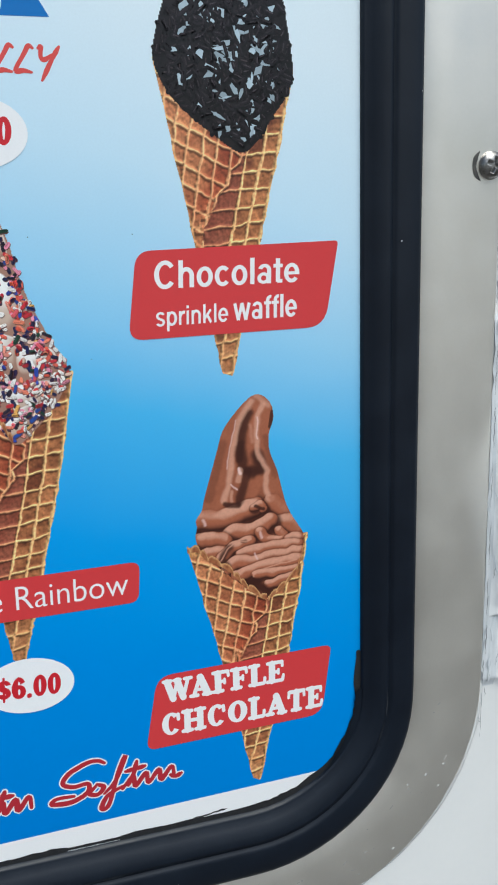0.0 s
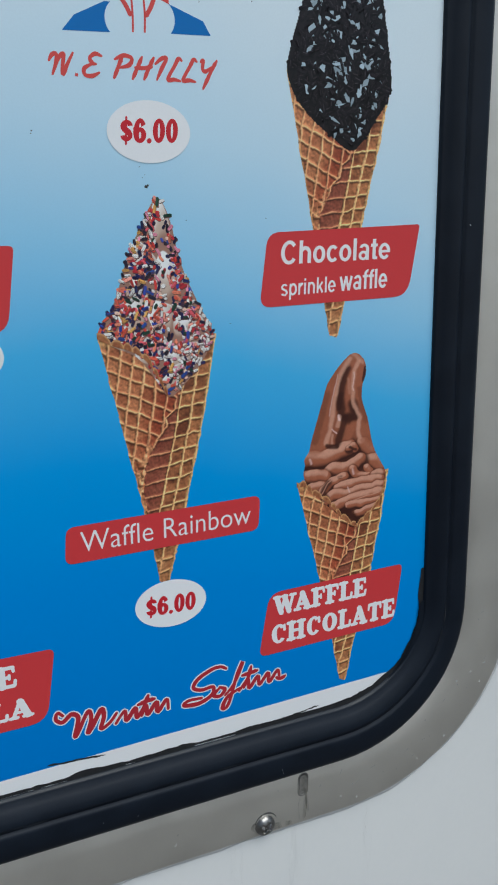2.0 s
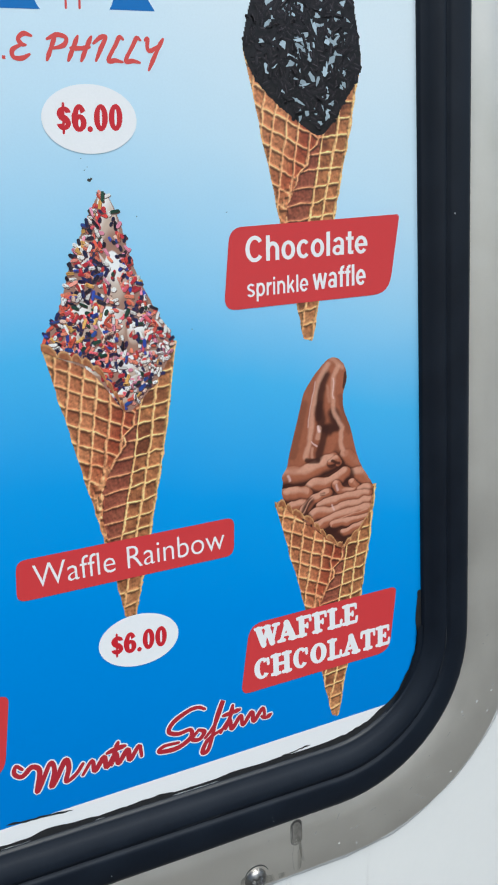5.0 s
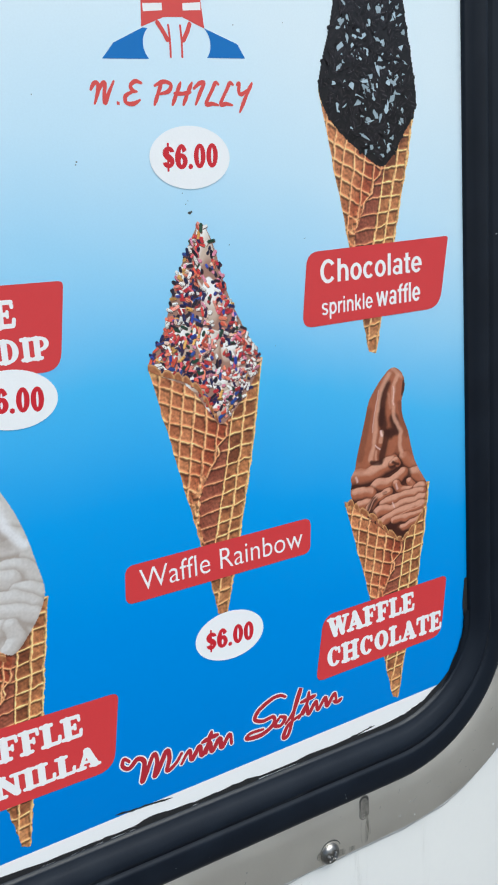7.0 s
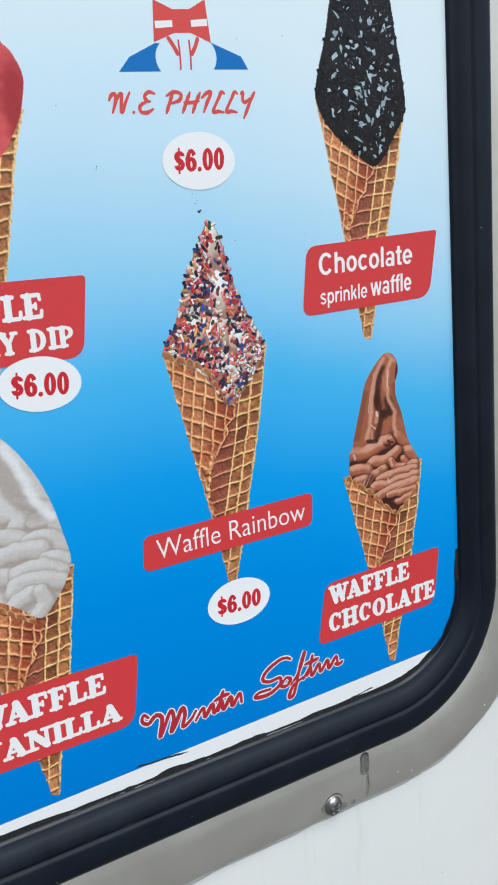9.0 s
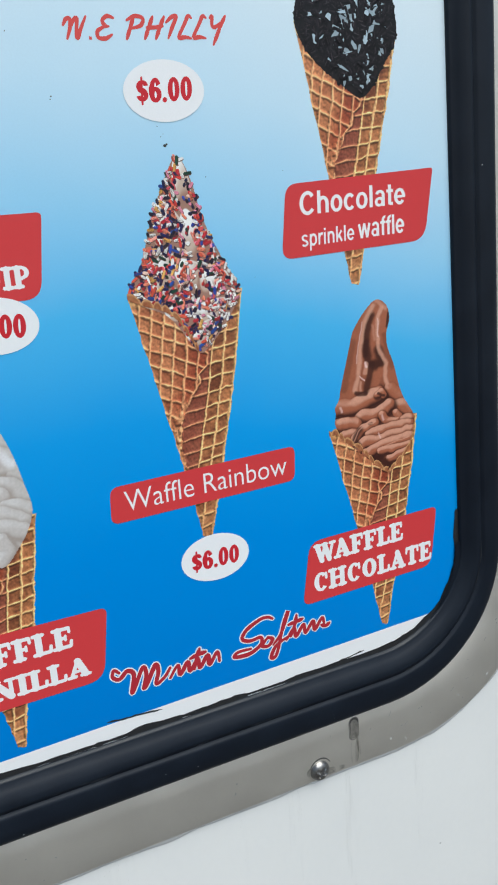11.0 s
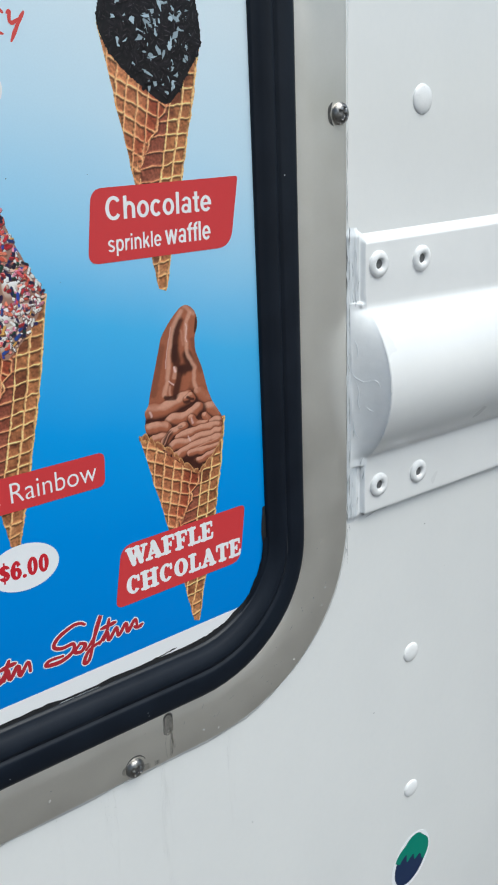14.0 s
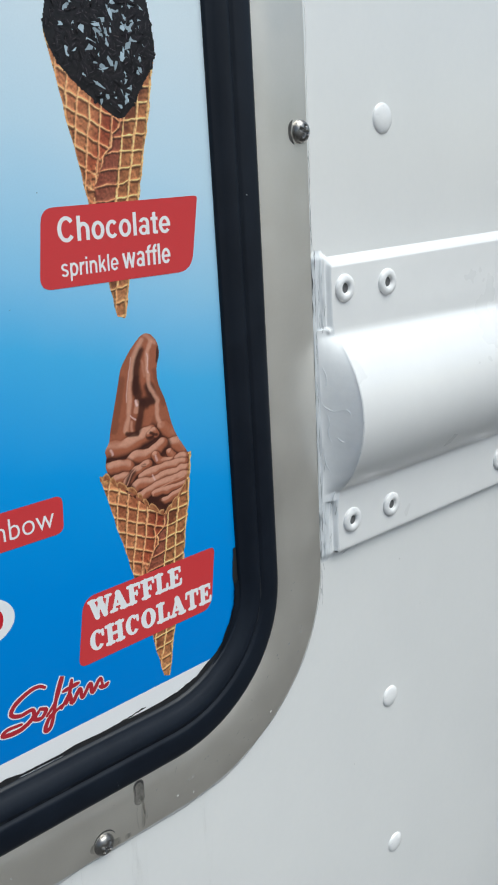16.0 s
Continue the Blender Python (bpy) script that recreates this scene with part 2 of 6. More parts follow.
def streak_material(name, thick):
    """Thin dried dirt that only dims what is under it."""
    m, nodes, links, bsdf = material(name)
    tc = nodes.new("ShaderNodeTexCoord")
    mp = nodes.new("ShaderNodeMapping")
    mp.inputs["Scale"].default_value = (1, 1, 0.12)
    n = node(nodes, "ShaderNodeTexNoise", Scale=420.0, Detail=4.0)
    links.new(tc.outputs["Object"], mp.inputs[0])
    links.new(mp.outputs[0], n.inputs["Vector"])
    r = nodes.new("ShaderNodeMapRange")
    r.inputs["From Min"].default_value, r.inputs["From Max"].default_value = 0.42, 0.7
    r.inputs["To Min"].default_value, r.inputs["To Max"].default_value = 0.0, thick
    links.new(n.outputs["Fac"], r.inputs["Value"])
    links.new(r.outputs[0], bsdf.inputs["Alpha"])
    bsdf.inputs["Base Color"].default_value = (0.16, 0.15, 0.13, 1)
    bsdf.inputs["Roughness"].default_value = 0.8
    return m


streak = streak_material("dirt_streak", 0.02)
drip_stain = streak_material("drip_stain", 0.5)


# ---- shapes ----
def rounded(right, bottom, left, top, radius, inset=0.0, n=14, tilt=True):
    """A rounded rectangle, anticlockwise from the lower right; inset shrinks it. Upright edges lean."""
    r, l, b, t, rad = right - inset, left + inset, bottom + inset, top - inset, max(radius - inset, 1)
    pts = []
    for cx, cz, a0 in ((r - rad, b + rad, -90), (r - rad, t - rad, 0), (l + rad, t - rad, 90), (l + rad, b + rad, 180)):
        for k in range(n + 1):
            a = radians(a0 + 90 * k / n)
            x, z = cx + rad * math.cos(a), cz + rad * math.sin(a)
            pts.append((x + (lean(z) if tilt else 0), z))
    # more points along the straight runs
    out = []
    for i, p in enumerate(pts):
        q = pts[(i + 1) % len(pts)]
        out.append(p)
        d = math.hypot(q[0] - p[0], q[1] - p[1])
        for k in range(1, int(d // 12)):
            f = k / int(d // 12)
            out.append((p[0] + (q[0] - p[0]) * f, p[1] + (q[1] - p[1]) * f))
    return out


def sweep(name, loops, mat, parent=None, label="", closed_profile=False, smooth=True):
    """Bridges loops of equal length, each a list of (x, z, y) in millimetres."""
    n = len(loops[0])
    verts = [V3(*p) for lp in loops for p in lp]
    faces = []
    m = len(loops)
    for i in range(m if closed_profile else m - 1):
        j = (i + 1) % m
        for k in range(n):
            faces.append((i * n + k, i * n + (k + 1) % n, j * n + (k + 1) % n, j * n + k))
    return raw(name, verts, faces, mat, parent, label, smooth)


def resampled(points, n):
    p = np.array(list(points) + [points[0]], float)
    d = np.r_[0, np.cumsum(np.hypot(*np.diff(p, axis=0).T))]
    s = np.linspace(0, d[-1], n, endpoint=False)
    return list(zip(np.interp(s, d, p[:, 0]), np.interp(s, d, p[:, 1])))


def polygon(points, y, thick=0.0):
    """Verts and faces of a flat outline at depth y, with a rim if it has thickness."""
    n = len(points)
    verts = [V3(x, z, y) for x, z in points]
    faces = [tuple(range(n))]
    if thick:
        verts += [V3(x, z, y + thick) for x, z in points]
        faces += [(i, (i + 1) % n, n + (i + 1) % n, n + i) for i in range(n)]
    return verts, faces


def ribbon(points, width, y, climb=0.0):
    """A flat stroke with round ends along points; width: a number or one for each point."""
    p = np.array(points, float)
    w = np.full(len(p), width, float) if np.isscalar(width) else np.interp(np.linspace(0, 1, len(p)), np.linspace(0, 1, len(width)), width)
    d = np.gradient(p, axis=0)
    d /= np.maximum(np.hypot(d[:, 0], d[:, 1]), 1e-6)[:, None]
    nrm = np.stack([-d[:, 1], d[:, 0]], 1)
    left, right = p + nrm * w[:, None] / 2, p - nrm * w[:, None] / 2
    verts, faces = [], []
    for i, (a, b) in enumerate(zip(left, right)):
        verts += [V3(*a, y - climb * i), V3(*b, y - climb * i)]
    for i in range(len(p) - 1):
        faces.append((2 * i, 2 * i + 1, 2 * i + 3, 2 * i + 2))
    for end, sign, at in ((0, -1, 0), (len(p) - 1, 1, 2 * (len(p) - 1))):
        a0 = math.atan2(nrm[end][1], nrm[end][0])
        fan = [at]
        for k in range(1, 6):
            a = a0 - sign * math.pi * k / 6
            fan.append(len(verts))
            verts.append(V3(p[end][0] + w[end] / 2 * math.cos(a), p[end][1] + w[end] / 2 * math.sin(a), y - climb * end))
        fan.append(at + 1)
        faces.append(tuple(fan))
    return verts, faces


def joined(pieces):
    verts, faces = [], []
    for v, f in pieces:
        k = len(verts)
        verts += v
        faces += [tuple(i + k for i in face) for face in f]
    return verts, faces


def lathe(profile, seg=32):
    """Verts and faces round the y axis from (radius, height) pairs; height points out of the wall."""
    verts, faces = [], []
    for r, h in profile:
        for k in range(seg):
            a = 2 * math.pi * k / seg
            verts.append((r / 1000 * math.cos(a), -h / 1000, r / 1000 * math.sin(a)))
    for i in range(len(profile) - 1):
        for k in range(seg):
            faces.append((i * seg + k, i * seg + (k + 1) % seg, (i + 1) * seg + (k + 1) % seg, (i + 1) * seg + k))
    return verts, faces


# ---- the truck's side ----
ground = raw("ground", [(-60, -60, 0), (60, -60, 0), (60, 60, 0), (-60, 60, 0)], [(0, 1, 2, 3)], asphalt)
tagged(ground, "grey asphalt beside the van", "ground", kind="structure")

WIN = (-16.5, -228.0, -548.0, 305.0)  # right, bottom, left, top of the metal flange
WALL_Y = -1.0


def build_wall():
    """A painted sheet with a rounded opening for the window, 30 mm thick."""
    N = 240
    hole = resampled(rounded(WIN[0] - 22, WIN[1] + 22, WIN[2] + 22, WIN[3] - 22, 74), N)
    cx, cz = -202, 40
    loops = []
    inner = [(x, z, WALL_Y) for x, z in hole]
    outer = []
    for x, z in hole:
        dx, dz = x - cx, z - cz
        k = min((2600 if dx > 0 else 2400) / max(abs(dx), 1e-3), (1260 if dz > 0 else 1540) / max(abs(dz), 1e-3))
        outer.append((cx + dx * k, cz + dz * k, WALL_Y))
    mids = []
    for f in (0.06, 0.2, 0.45):
        mids.append([(a[0] + (b[0] - a[0]) * f, a[1] + (b[1] - a[1]) * f, WALL_Y) for a, b in zip(inner, outer)])
    back = [(x, z, WALL_Y + 30) for x, z, _ in outer]
    inner_back = [(x, z, WALL_Y + 30) for x, z, _ in inner]
    loops = [inner] + mids + [outer, back, inner_back]
    return sweep("wall_side", loops, paint, closed_profile=True, smooth=False)


wall = tagged(build_wall(), "glossy white painted sheet-metal side of a van", "wall", kind="structure")



def plain_slab(name, lo, hi, label, category):
    """A plain painted wall of the van's body, from one corner to the other in metres."""
    bm = bmesh.new()
    bmesh.ops.create_cube(bm, size=1.0)
    for q in bm.verts:
        q.co = [a + (b - a) * (c + 0.5) for a, b, c in zip(lo, hi, q.co)]
    bmesh.ops.bevel(bm, geom=bm.edges[:], offset=0.008, segments=2, affect="EDGES")
    return tagged(part(name, bm, paint), label, category, kind="structure")


# Unseen slab, added to throw pale light back and brighten grazing reflections.
bounce_slab = plain_slab("pavement", (-40, -45, 0.0), (40, -7.0, 0.14), "unseen pale slab added to reflect light towards the van", "pavement")
bounce_slab.data.materials[0] = concrete
plain_slab("wall_west", (-2.602, 0.030, 0.0), (-2.572, 2.0, 2.8), "plain white end wall of the van", "wall")
plain_slab("wall_east", (2.368, 0.030, 0.0), (2.398, 2.0, 2.8), "plain white end wall of the van", "wall")
plain_slab("wall_north", (-2.602, 2.001, 0.0), (2.398, 2.031, 2.8), "plain white far side of the van", "wall")
plain_slab("roof", (-2.602, -0.001, 2.801), (2.398, 2.031, 2.84), "plain white roof of the van", "roof")

# dome-headed rivets in the sheet
dome_v, dome_f = lathe([(7.1, -0.2), (6.9, 0.35), (6.4, 0.75), (5.6, 1.1), (4.2, 1.4), (2.4, 1.6), (0.6, 1.66), (0.01, 1.66)], 28)
dome_mesh = bpy.data.meshes.new("rivet")
dome_mesh.from_pydata(dome_v, [], dome_f)
dome_mesh.materials.append(rivet_paint)
for p in dome_mesh.polygons:
    p.use_smooth = True
for x, z, s in ((31, 76.5, 1.0), (27.5, 175.5, 1.0), (43, -240, 0.92), (50, -346.5, 0.9), (57, -452, 0.9)):
    rv = new("rivet", dome_mesh)
    rv.parent = wall
    rv.location = V3(x, z, WALL_Y)
    rv.scale = (s, 1, s)

# ---- window: metal flange, rubber gasket, screws ----
window = empty("window_1", "fixed window with a dull aluminium flange and black rubber gasket", "window", kind="structure")
NL = 260


def ring_loops(box, radius, profile, grow=0.0):
    """Insets of a rounded frame; its lower run is a fifth wider than its sides."""
    return [[(x, z + (grow * o * min(1, max(0, (-130 - z) / 40))), y) for x, z in resampled(rounded(*box, radius, o), NL)] for o, y in profile]


flange = sweep("metal_flange", ring_loops(WIN, 95, [(0.0, WALL_Y + 0.5), (0.0, -2.3), (0.5, -2.8), (1.2, -3.0), (20, -3.0), (40, -3.0), (40, 2.0)]), alloy, window, "dull scratched aluminium flange")
GASK = (-49.0, -199.0, -515.0, 272.0)
gasket_profile = [(-0.3, -2.5), (0.1, -4.6), (0.6, -5.6), (2.0, -6.3), (5, -6.6), (9.4, -6.5), (10.6, -6.1), (11.1, -5.2), (11.5, -5.2), (12.0, -5.9),
                  (13.2, -6.0), (15.4, -5.4), (18, -3.6), (19.6, -2.2), (20.2, -2.0), (20.9, -1.6), (21.2, 0.2)]
gasket = sweep("rubber_gasket", ring_loops(GASK, 68, gasket_profile, 0.22), rubber, window, "black rubber gasket with a groove along it")


def screw_head():
    """A pan head with a cross recess."""
    R, H = 4.9, 2.9
    verts, faces = [], []
    rings, seg = 26, 56
    for i in range(rings + 1):
        r = R * (i / rings)
        for k in range(seg):
            a = 2 * math.pi * k / seg
            h = H * (1 - (r / R) ** 2.6) ** 0.5 if r < R else 0
            px, pz = r * math.cos(a), r * math.sin(a)
            arm = min(abs(px), abs(pz))
            far = max(abs(px), abs(pz))
            cut = (1 - smoothstep(0.5, 0.75, np.float64(arm))) * (1 - smoothstep(2.5, 2.9, np.float64(far)))
            verts.append((px / 1000, -(h - 1.7 * float(cut)) / 1000, pz / 1000))
    for i in range(rings):
        for k in range(seg):
            faces.append((i * seg + k, i * seg + (k + 1) % seg, (i + 1) * seg + (k + 1) % seg, (i + 1) * seg + k))
    return verts, faces


sv, sf = screw_head()
screw_mesh = bpy.data.meshes.new("screw")
screw_mesh.from_pydata(sv, [], sf)
screw_mesh.materials.append(steel)
for p in screw_mesh.polygons:
    p.use_smooth = True
for x, z, turn in ((-26.5, 69, 20), (-153.5, -222.5, 35)):
    s = new("screw", screw_mesh)
    s.parent = window
    s["label"] = "cross-recessed steel screw"
    s.matrix_world = Matrix.Translation(V3(x, z, -3.0)) @ Matrix.Rotation(radians(turn), 4, "Y")
# dirty ring left beside the screws
for cx, cz, rx, a0, a1, w in ((-26.8, 69, 6.3, 135, 235, (0.4, 1.9, 1.5, 1.8, 0.4)), (-153, -222, 5.6, 20, 170, (0.2, 0.7, 0.8, 0.2))):
    arc = [(cx + rx * math.cos(radians(a)), cz + rx * math.sin(radians(a))) for a in np.linspace(a0, a1, 14)]
    v, f = ribbon(arc, w, -3.06)
    raw("grime_ring", v, f, grime_and_shade, window)


def slot_outline(cx, cz, w, h, n=10):
    pts = []
    for sign, a0 in ((1, 0), (-1, 180)):
        for k in range(n + 1):
            a = radians(a0 + 180 * k / n)
            pts.append((cx + w / 2 * math.cos(a), cz + sign * (h - w) / 2 + w / 2 * math.sin(a)))
    return pts


slot_c = (-134, -207)
slot_metal = surface("brown_grey_slot_metal", (0.36, 0.34, 0.31), (0.20, 0.19, 0.175), rough=0.5, metal=0.5, scale=260, fine=1500, bump=0.2)
loops = [[(x, z, -3.03) for x, z in slot_outline(*slot_c, 5.6, 12.6)], [(x, z, -3.16) for x, z in slot_outline(*slot_c, 5.2, 12.2)], [(x, z, -3.05) for x, z in slot_outline(*slot_c, 4.6, 11.6)]]
sweep("slot_rim", loops, slot_metal, window, "rim of a slotted hole")
v, f = polygon(slot_outline(*slot_c, 4.7, 11.7), -3.06)
raw("slot", v, f, slot_metal, window, "brownish-grey metal seen in the slotted hole")
# the slot has no depth: a dark stroke paints the shade under its upper edge
gap_line = [(slot_c[0] + 2.1 * math.cos(radians(q)), slot_c[1] + 3.3 + 2.1 * math.sin(radians(q))) for q in range(-10, 181, 10)] + [(slot_c[0] - 2.1 + 0.03 * k, slot_c[1] + 3.3 - k) for k in range(1, 7)]
v, f = ribbon(gap_line, (0.3, 0.8, 1.1, 1.0, 0.8, 0.5, 0.2), -3.10)
raw("slot_shade", v, f, grime_and_shade, window, "flat dark stroke painted as shade inside the slot's upper edge")

# ---- rub rail ----
def rail_y(z):
    """Depth of the rail's face at height z: two flat flanges and a bulge of circular section between them."""
    h = np.sqrt(np.maximum(54.0**2 - (np.asarray(z, float) + 61.0) ** 2, 0)) - 37.0
    return -5.0 - np.where(h > 0.7, h, np.where(h > -0.7, (h + 0.7) ** 2 / 2.8, 0))


RAIL_Z = [(16.2, -1.0), (16.0, -1.15), (14.0, -3.0), (11.9, -4.85), (11.5, -5.0), (10.8, -5.0)] + [(z, None) for z in np.linspace(6, -6, 4)] + [(z, None) for z in np.linspace(-8, -104, 48)] + \
         [(z, None) for z in np.linspace(-108, -131, 4)] + [(-132.6, -5.0), (-133.2, -4.7), (-133.4, -4.0), (-133.4, -0.8)]


def rail_end(z):
    on_bulge = float(smoothstep(-12.0, -26.0, np.float64(z)) * smoothstep(-112.0, -97.0, np.float64(z)))
    return -8.4 - 0.034 * z - 1.6 * (1 - on_bulge)


rail = empty("rub_rail", "white enamelled metal rub rail with a rounded bulge", "rub rail")
xs = np.r_[np.linspace(0, 60, 14), np.linspace(75, 260, 20), np.linspace(300, 2390, 24)]
verts, faces = [], []
for x in xs:
    for z, y in RAIL_Z:
        yy = float(rail_y(z)) if y is None else y
        wob = 0.12 * (value_noise(np.array([x / 45 + 3]), np.array([z / 30 + 9]), 4)[0] - 0.5) if z < 5 and z > -128 else 0
        rise = (-1.4 + 0.035 * min(x, 150)) * (z > 8.5)  # the upper edge is not quite level
        verts.append(V3(x + rail_end(z), z + rise, yy + wob))
n = len(RAIL_Z)
for i in range(len(xs) - 1):
    for k in range(n - 1):
        faces.append((i * n + k, i * n + k + 1, (i + 1) * n + k + 1, (i + 1) * n + k))
raw("rail_body", verts, faces, rail_paint, rail, "glossy white rail with flat flanges", True)

# hollow rivets along both flanges
hr_v, hr_f = lathe([(6.6, -0.2), (6.6, 0.6), (6.2, 1.4), (5.2, 2.1), (4.0, 2.3), (3.1, 2.0), (2.5, 1.2), (2.3, 0.3)], 28)
hollow = bpy.data.meshes.new("rivet")
hollow.from_pydata(hr_v, [], hr_f)
hollow.materials.append(rivet_paint)
for p in hollow.polygons:
    p.use_smooth = True
pv, pf = lathe([(2.4, 0.35), (0.01, 0.35)], 20)
plug = bpy.data.meshes.new("rivet_hole")
plug.from_pydata(pv, [], pf)
plug.materials.append(surface("rivet_hole_shadow_grey", (0.13, 0.13, 0.135), (0.09, 0.09, 0.09), rough=0.6))
for x, z in ((-0.5, 0), (31, 0.3), (150, 2), (181, 2), (5.0, -118), (36.5, -118), (142, -117), (173, -117)):
    r = new("rivet", hollow)
    r.parent = rail
    r.location = V3(x, z, -5.0)
    r.scale = (1, 0.78, 1)
    h = new("rivet_hole", plug)
    h.parent = r
    h["label"] = "dark rivet hole"

# sealant smeared between the rail's end and the window flange
verts, faces = [], []
nz, nx = 200, 26
for i in range(nz + 1):
    z = 18 - 155 * i / nz
    x0, x1 = -16.8 + lean(z) + 0.3, rail_end(z) + 0.5
    ragged_ = 0.12 if -105 < z < -18 else 1.0
    x0 += 1.2 * ragged_ * (value_noise(np.array([z / 4.0]), np.array([2.5]), 7)[0] - 0.5)
    x1 += 0.6 * ragged_ * (value_noise(np.array([z / 5.0]), np.array([6.5]), 17)[0] - 0.5)
    yr = (float(rail_y(z)) if z < 11 else -5 + 0.7 * (z - 11)) - 0.3 if z > -133 else -2.4
    edge = min(smoothstep(0, 0.03, np.float64(i / nz)), 1 - smoothstep(0.97, 1.0, np.float64(i / nz)))
    for k in range(nx + 1):
        f = k / nx
        x = x0 + (x1 - x0) * f
        rough = 0.9 * (value_noise(np.array([x / 2.2 + z / 40]), np.array([z / 16]), 8)[0] - 0.5) + 0.4 * (value_noise(np.array([x / 0.9]), np.array([z / 9]), 9)[0] - 0.5)
        rise = float(smoothstep(0.78, 1.0, np.float64(f))) if not -105 < z < -18 else max(0.0, (f - 0.12) / 0.88) ** 1.25
        lip_h = 0.8 * math.exp(-(((f - 0.72) / 0.07) ** 2)) * (z > -20 or z < -100)
        rough *= 0.10 if -105 < z < -18 and f > 0.2 else 1.0
        y = -1.2 - (1.5 + lip_h) * float(edge) + (yr + 2.7) * rise + rough * (1 - 0.9 * rise) * float(edge)
        verts.append(V3(x + 0.5 * rough * (1 - rise), z, y))
for i in range(nz):
    for k in range(nx):
        a = i * (nx + 1) + k
        faces.append((a, a + 1, a + nx + 2, a + nx + 1))
seal = empty("sealant", "rough grey-white sealant smeared against the rail's end", "sealant")
cut = int(nx * 0.62)
capped = [n_ % nx >= (cut if not -105 < 18 - 155 * (n_ // nx) / nz < -18 else int(nx * 0.2)) for n_ in range(len(faces))]
strip = [q for q, c_ in zip(faces, capped) if not c_]
capf = [q for q, c_ in zip(faces, capped) if c_]
for nm, fs, lb in (("sealant_strip", strip, "smeared upright strip"), ("end_cap", capf, "smoothed filler closing the rail's end")):
    used = sorted({i for q in fs for i in q})
    remap = {i: j for j, i in enumerate(used)}
    raw(nm, [verts[i] for i in used], [tuple(remap[i] for i in q) for q in fs], filler if nm == "end_cap" else putty, seal, lb, True)
# ridges and lumps left by the spreading knife
def cord(points, r, ys):
    p = catmull(points, 4)
    verts_, faces_ = [], []
    for i, (x, z) in enumerate(p):
        taper = math.sin(math.pi * min(1, max(0.04, (i + 0.3) / len(p)))) ** 0.6
        y = ys(x, z)
        for dx, h in ((-1, 0.25), (-0.5, -0.35), (0.15, -0.55), (0.7, -0.2), (1, 0.25)):
            verts_.append(V3(x + dx * r * taper, z, y + h * r * 1.3 * taper))
    for i in range(len(p) - 1):
        for k in range(4):
            faces_.append((i * 5 + k, i * 5 + k + 1, i * 5 + k + 6, i * 5 + k + 5))
    return verts_, faces_


def strip_face(x, z):
    f = (x - (-16.5 + lean(z))) / max(rail_end(z) + 16.5 - lean(z), 1)
    yr = float(rail_y(z)) if -133 < z < 11 else -3.0
    return -2.8 + (yr + 2.7) * float(smoothstep(0.62, 1.0, np.float64(min(max(f, 0), 1)))) + 0.15


kn = random.Random(52)
ridges = []
for k in range(34):
    z = kn.uniform(-132, 12)
    a, b = -15.6 + lean(z), rail_end(z) - 4.2
    x = kn.uniform(a, b)
    ln, tilt_ = kn.uniform(4, 22), kn.uniform(-0.16, 0.16)
    ridges.append(cord([(x + tilt_ * ln * j / 5 + kn.uniform(-0.3, 0.3), z - ln * j / 5) for j in range(6) if z - ln * j / 5 > -136], kn.uniform(0.18, 0.5), strip_face) if z - ln > -136 else cord([(x, z + j) for j in range(4)], 0.3, strip_face))
for k in range(7):  # a fan of ridges at the bulge's foot
    ridges.append(cord([(-9.5 + 0.2 * k + (k - 3) * 0.75 * (j / 5) ** 1.4, -84 - 5.2 * j - 0.5 * k) for j in range(6)], 0.28, strip_face))
for k in range(12):  # crumbs along the bulge's edge
    z = kn.uniform(-98, -60)
    x = rail_end(z) + kn.uniform(-0.5, 0.3)
    ridges.append(cord([(x + kn.uniform(-0.3, 0.3), z + 0.5 * j) for j in range(4)], kn.uniform(0.25, 0.5), lambda x, z: float(rail_y(z)) - 0.2))
def cap_face(x, z):
    f = (x - (-16.5 + lean(z))) / max(rail_end(z) + 17.0 - lean(z), 1)
    return -2.7 + (float(rail_y(z)) + 2.4) * max(0.0, (f - 0.12) / 0.88) ** 1.25 + 0.05


# a dried skin on the bulge's end, torn into a few low ridges
for x, z, path_ in ((0.20, -52, ((0, 0), (0.10, -3), (0.30, -5), (0.55, -4), (0.62, -7))), (0.34, -58, ((0, 0), (0.05, -5), (0.02, -10), (0.08, -14))),
                    (0.55, -70, ((0, 0), (0.12, -2), (0.30, -1.5))), (0.25, -78, ((0, 0), (0.06, -6), (0.18, -10))), (0.30, -36, ((0, 0), (0.08, -4), (0.06, -9)))):
    ridges.append(cord([(-16.5 + lean(z + dz) + (x + df) * (rail_end(z + dz) + 16.5 - lean(z + dz)), z + dz) for df, dz in path_], 0.34, cap_face))
ridge_ob = raw("spread_filler", *joined(ridges), putty, seal, "thin ridges and crumbs", True)
ridge_ob["kind"] = "stuff"
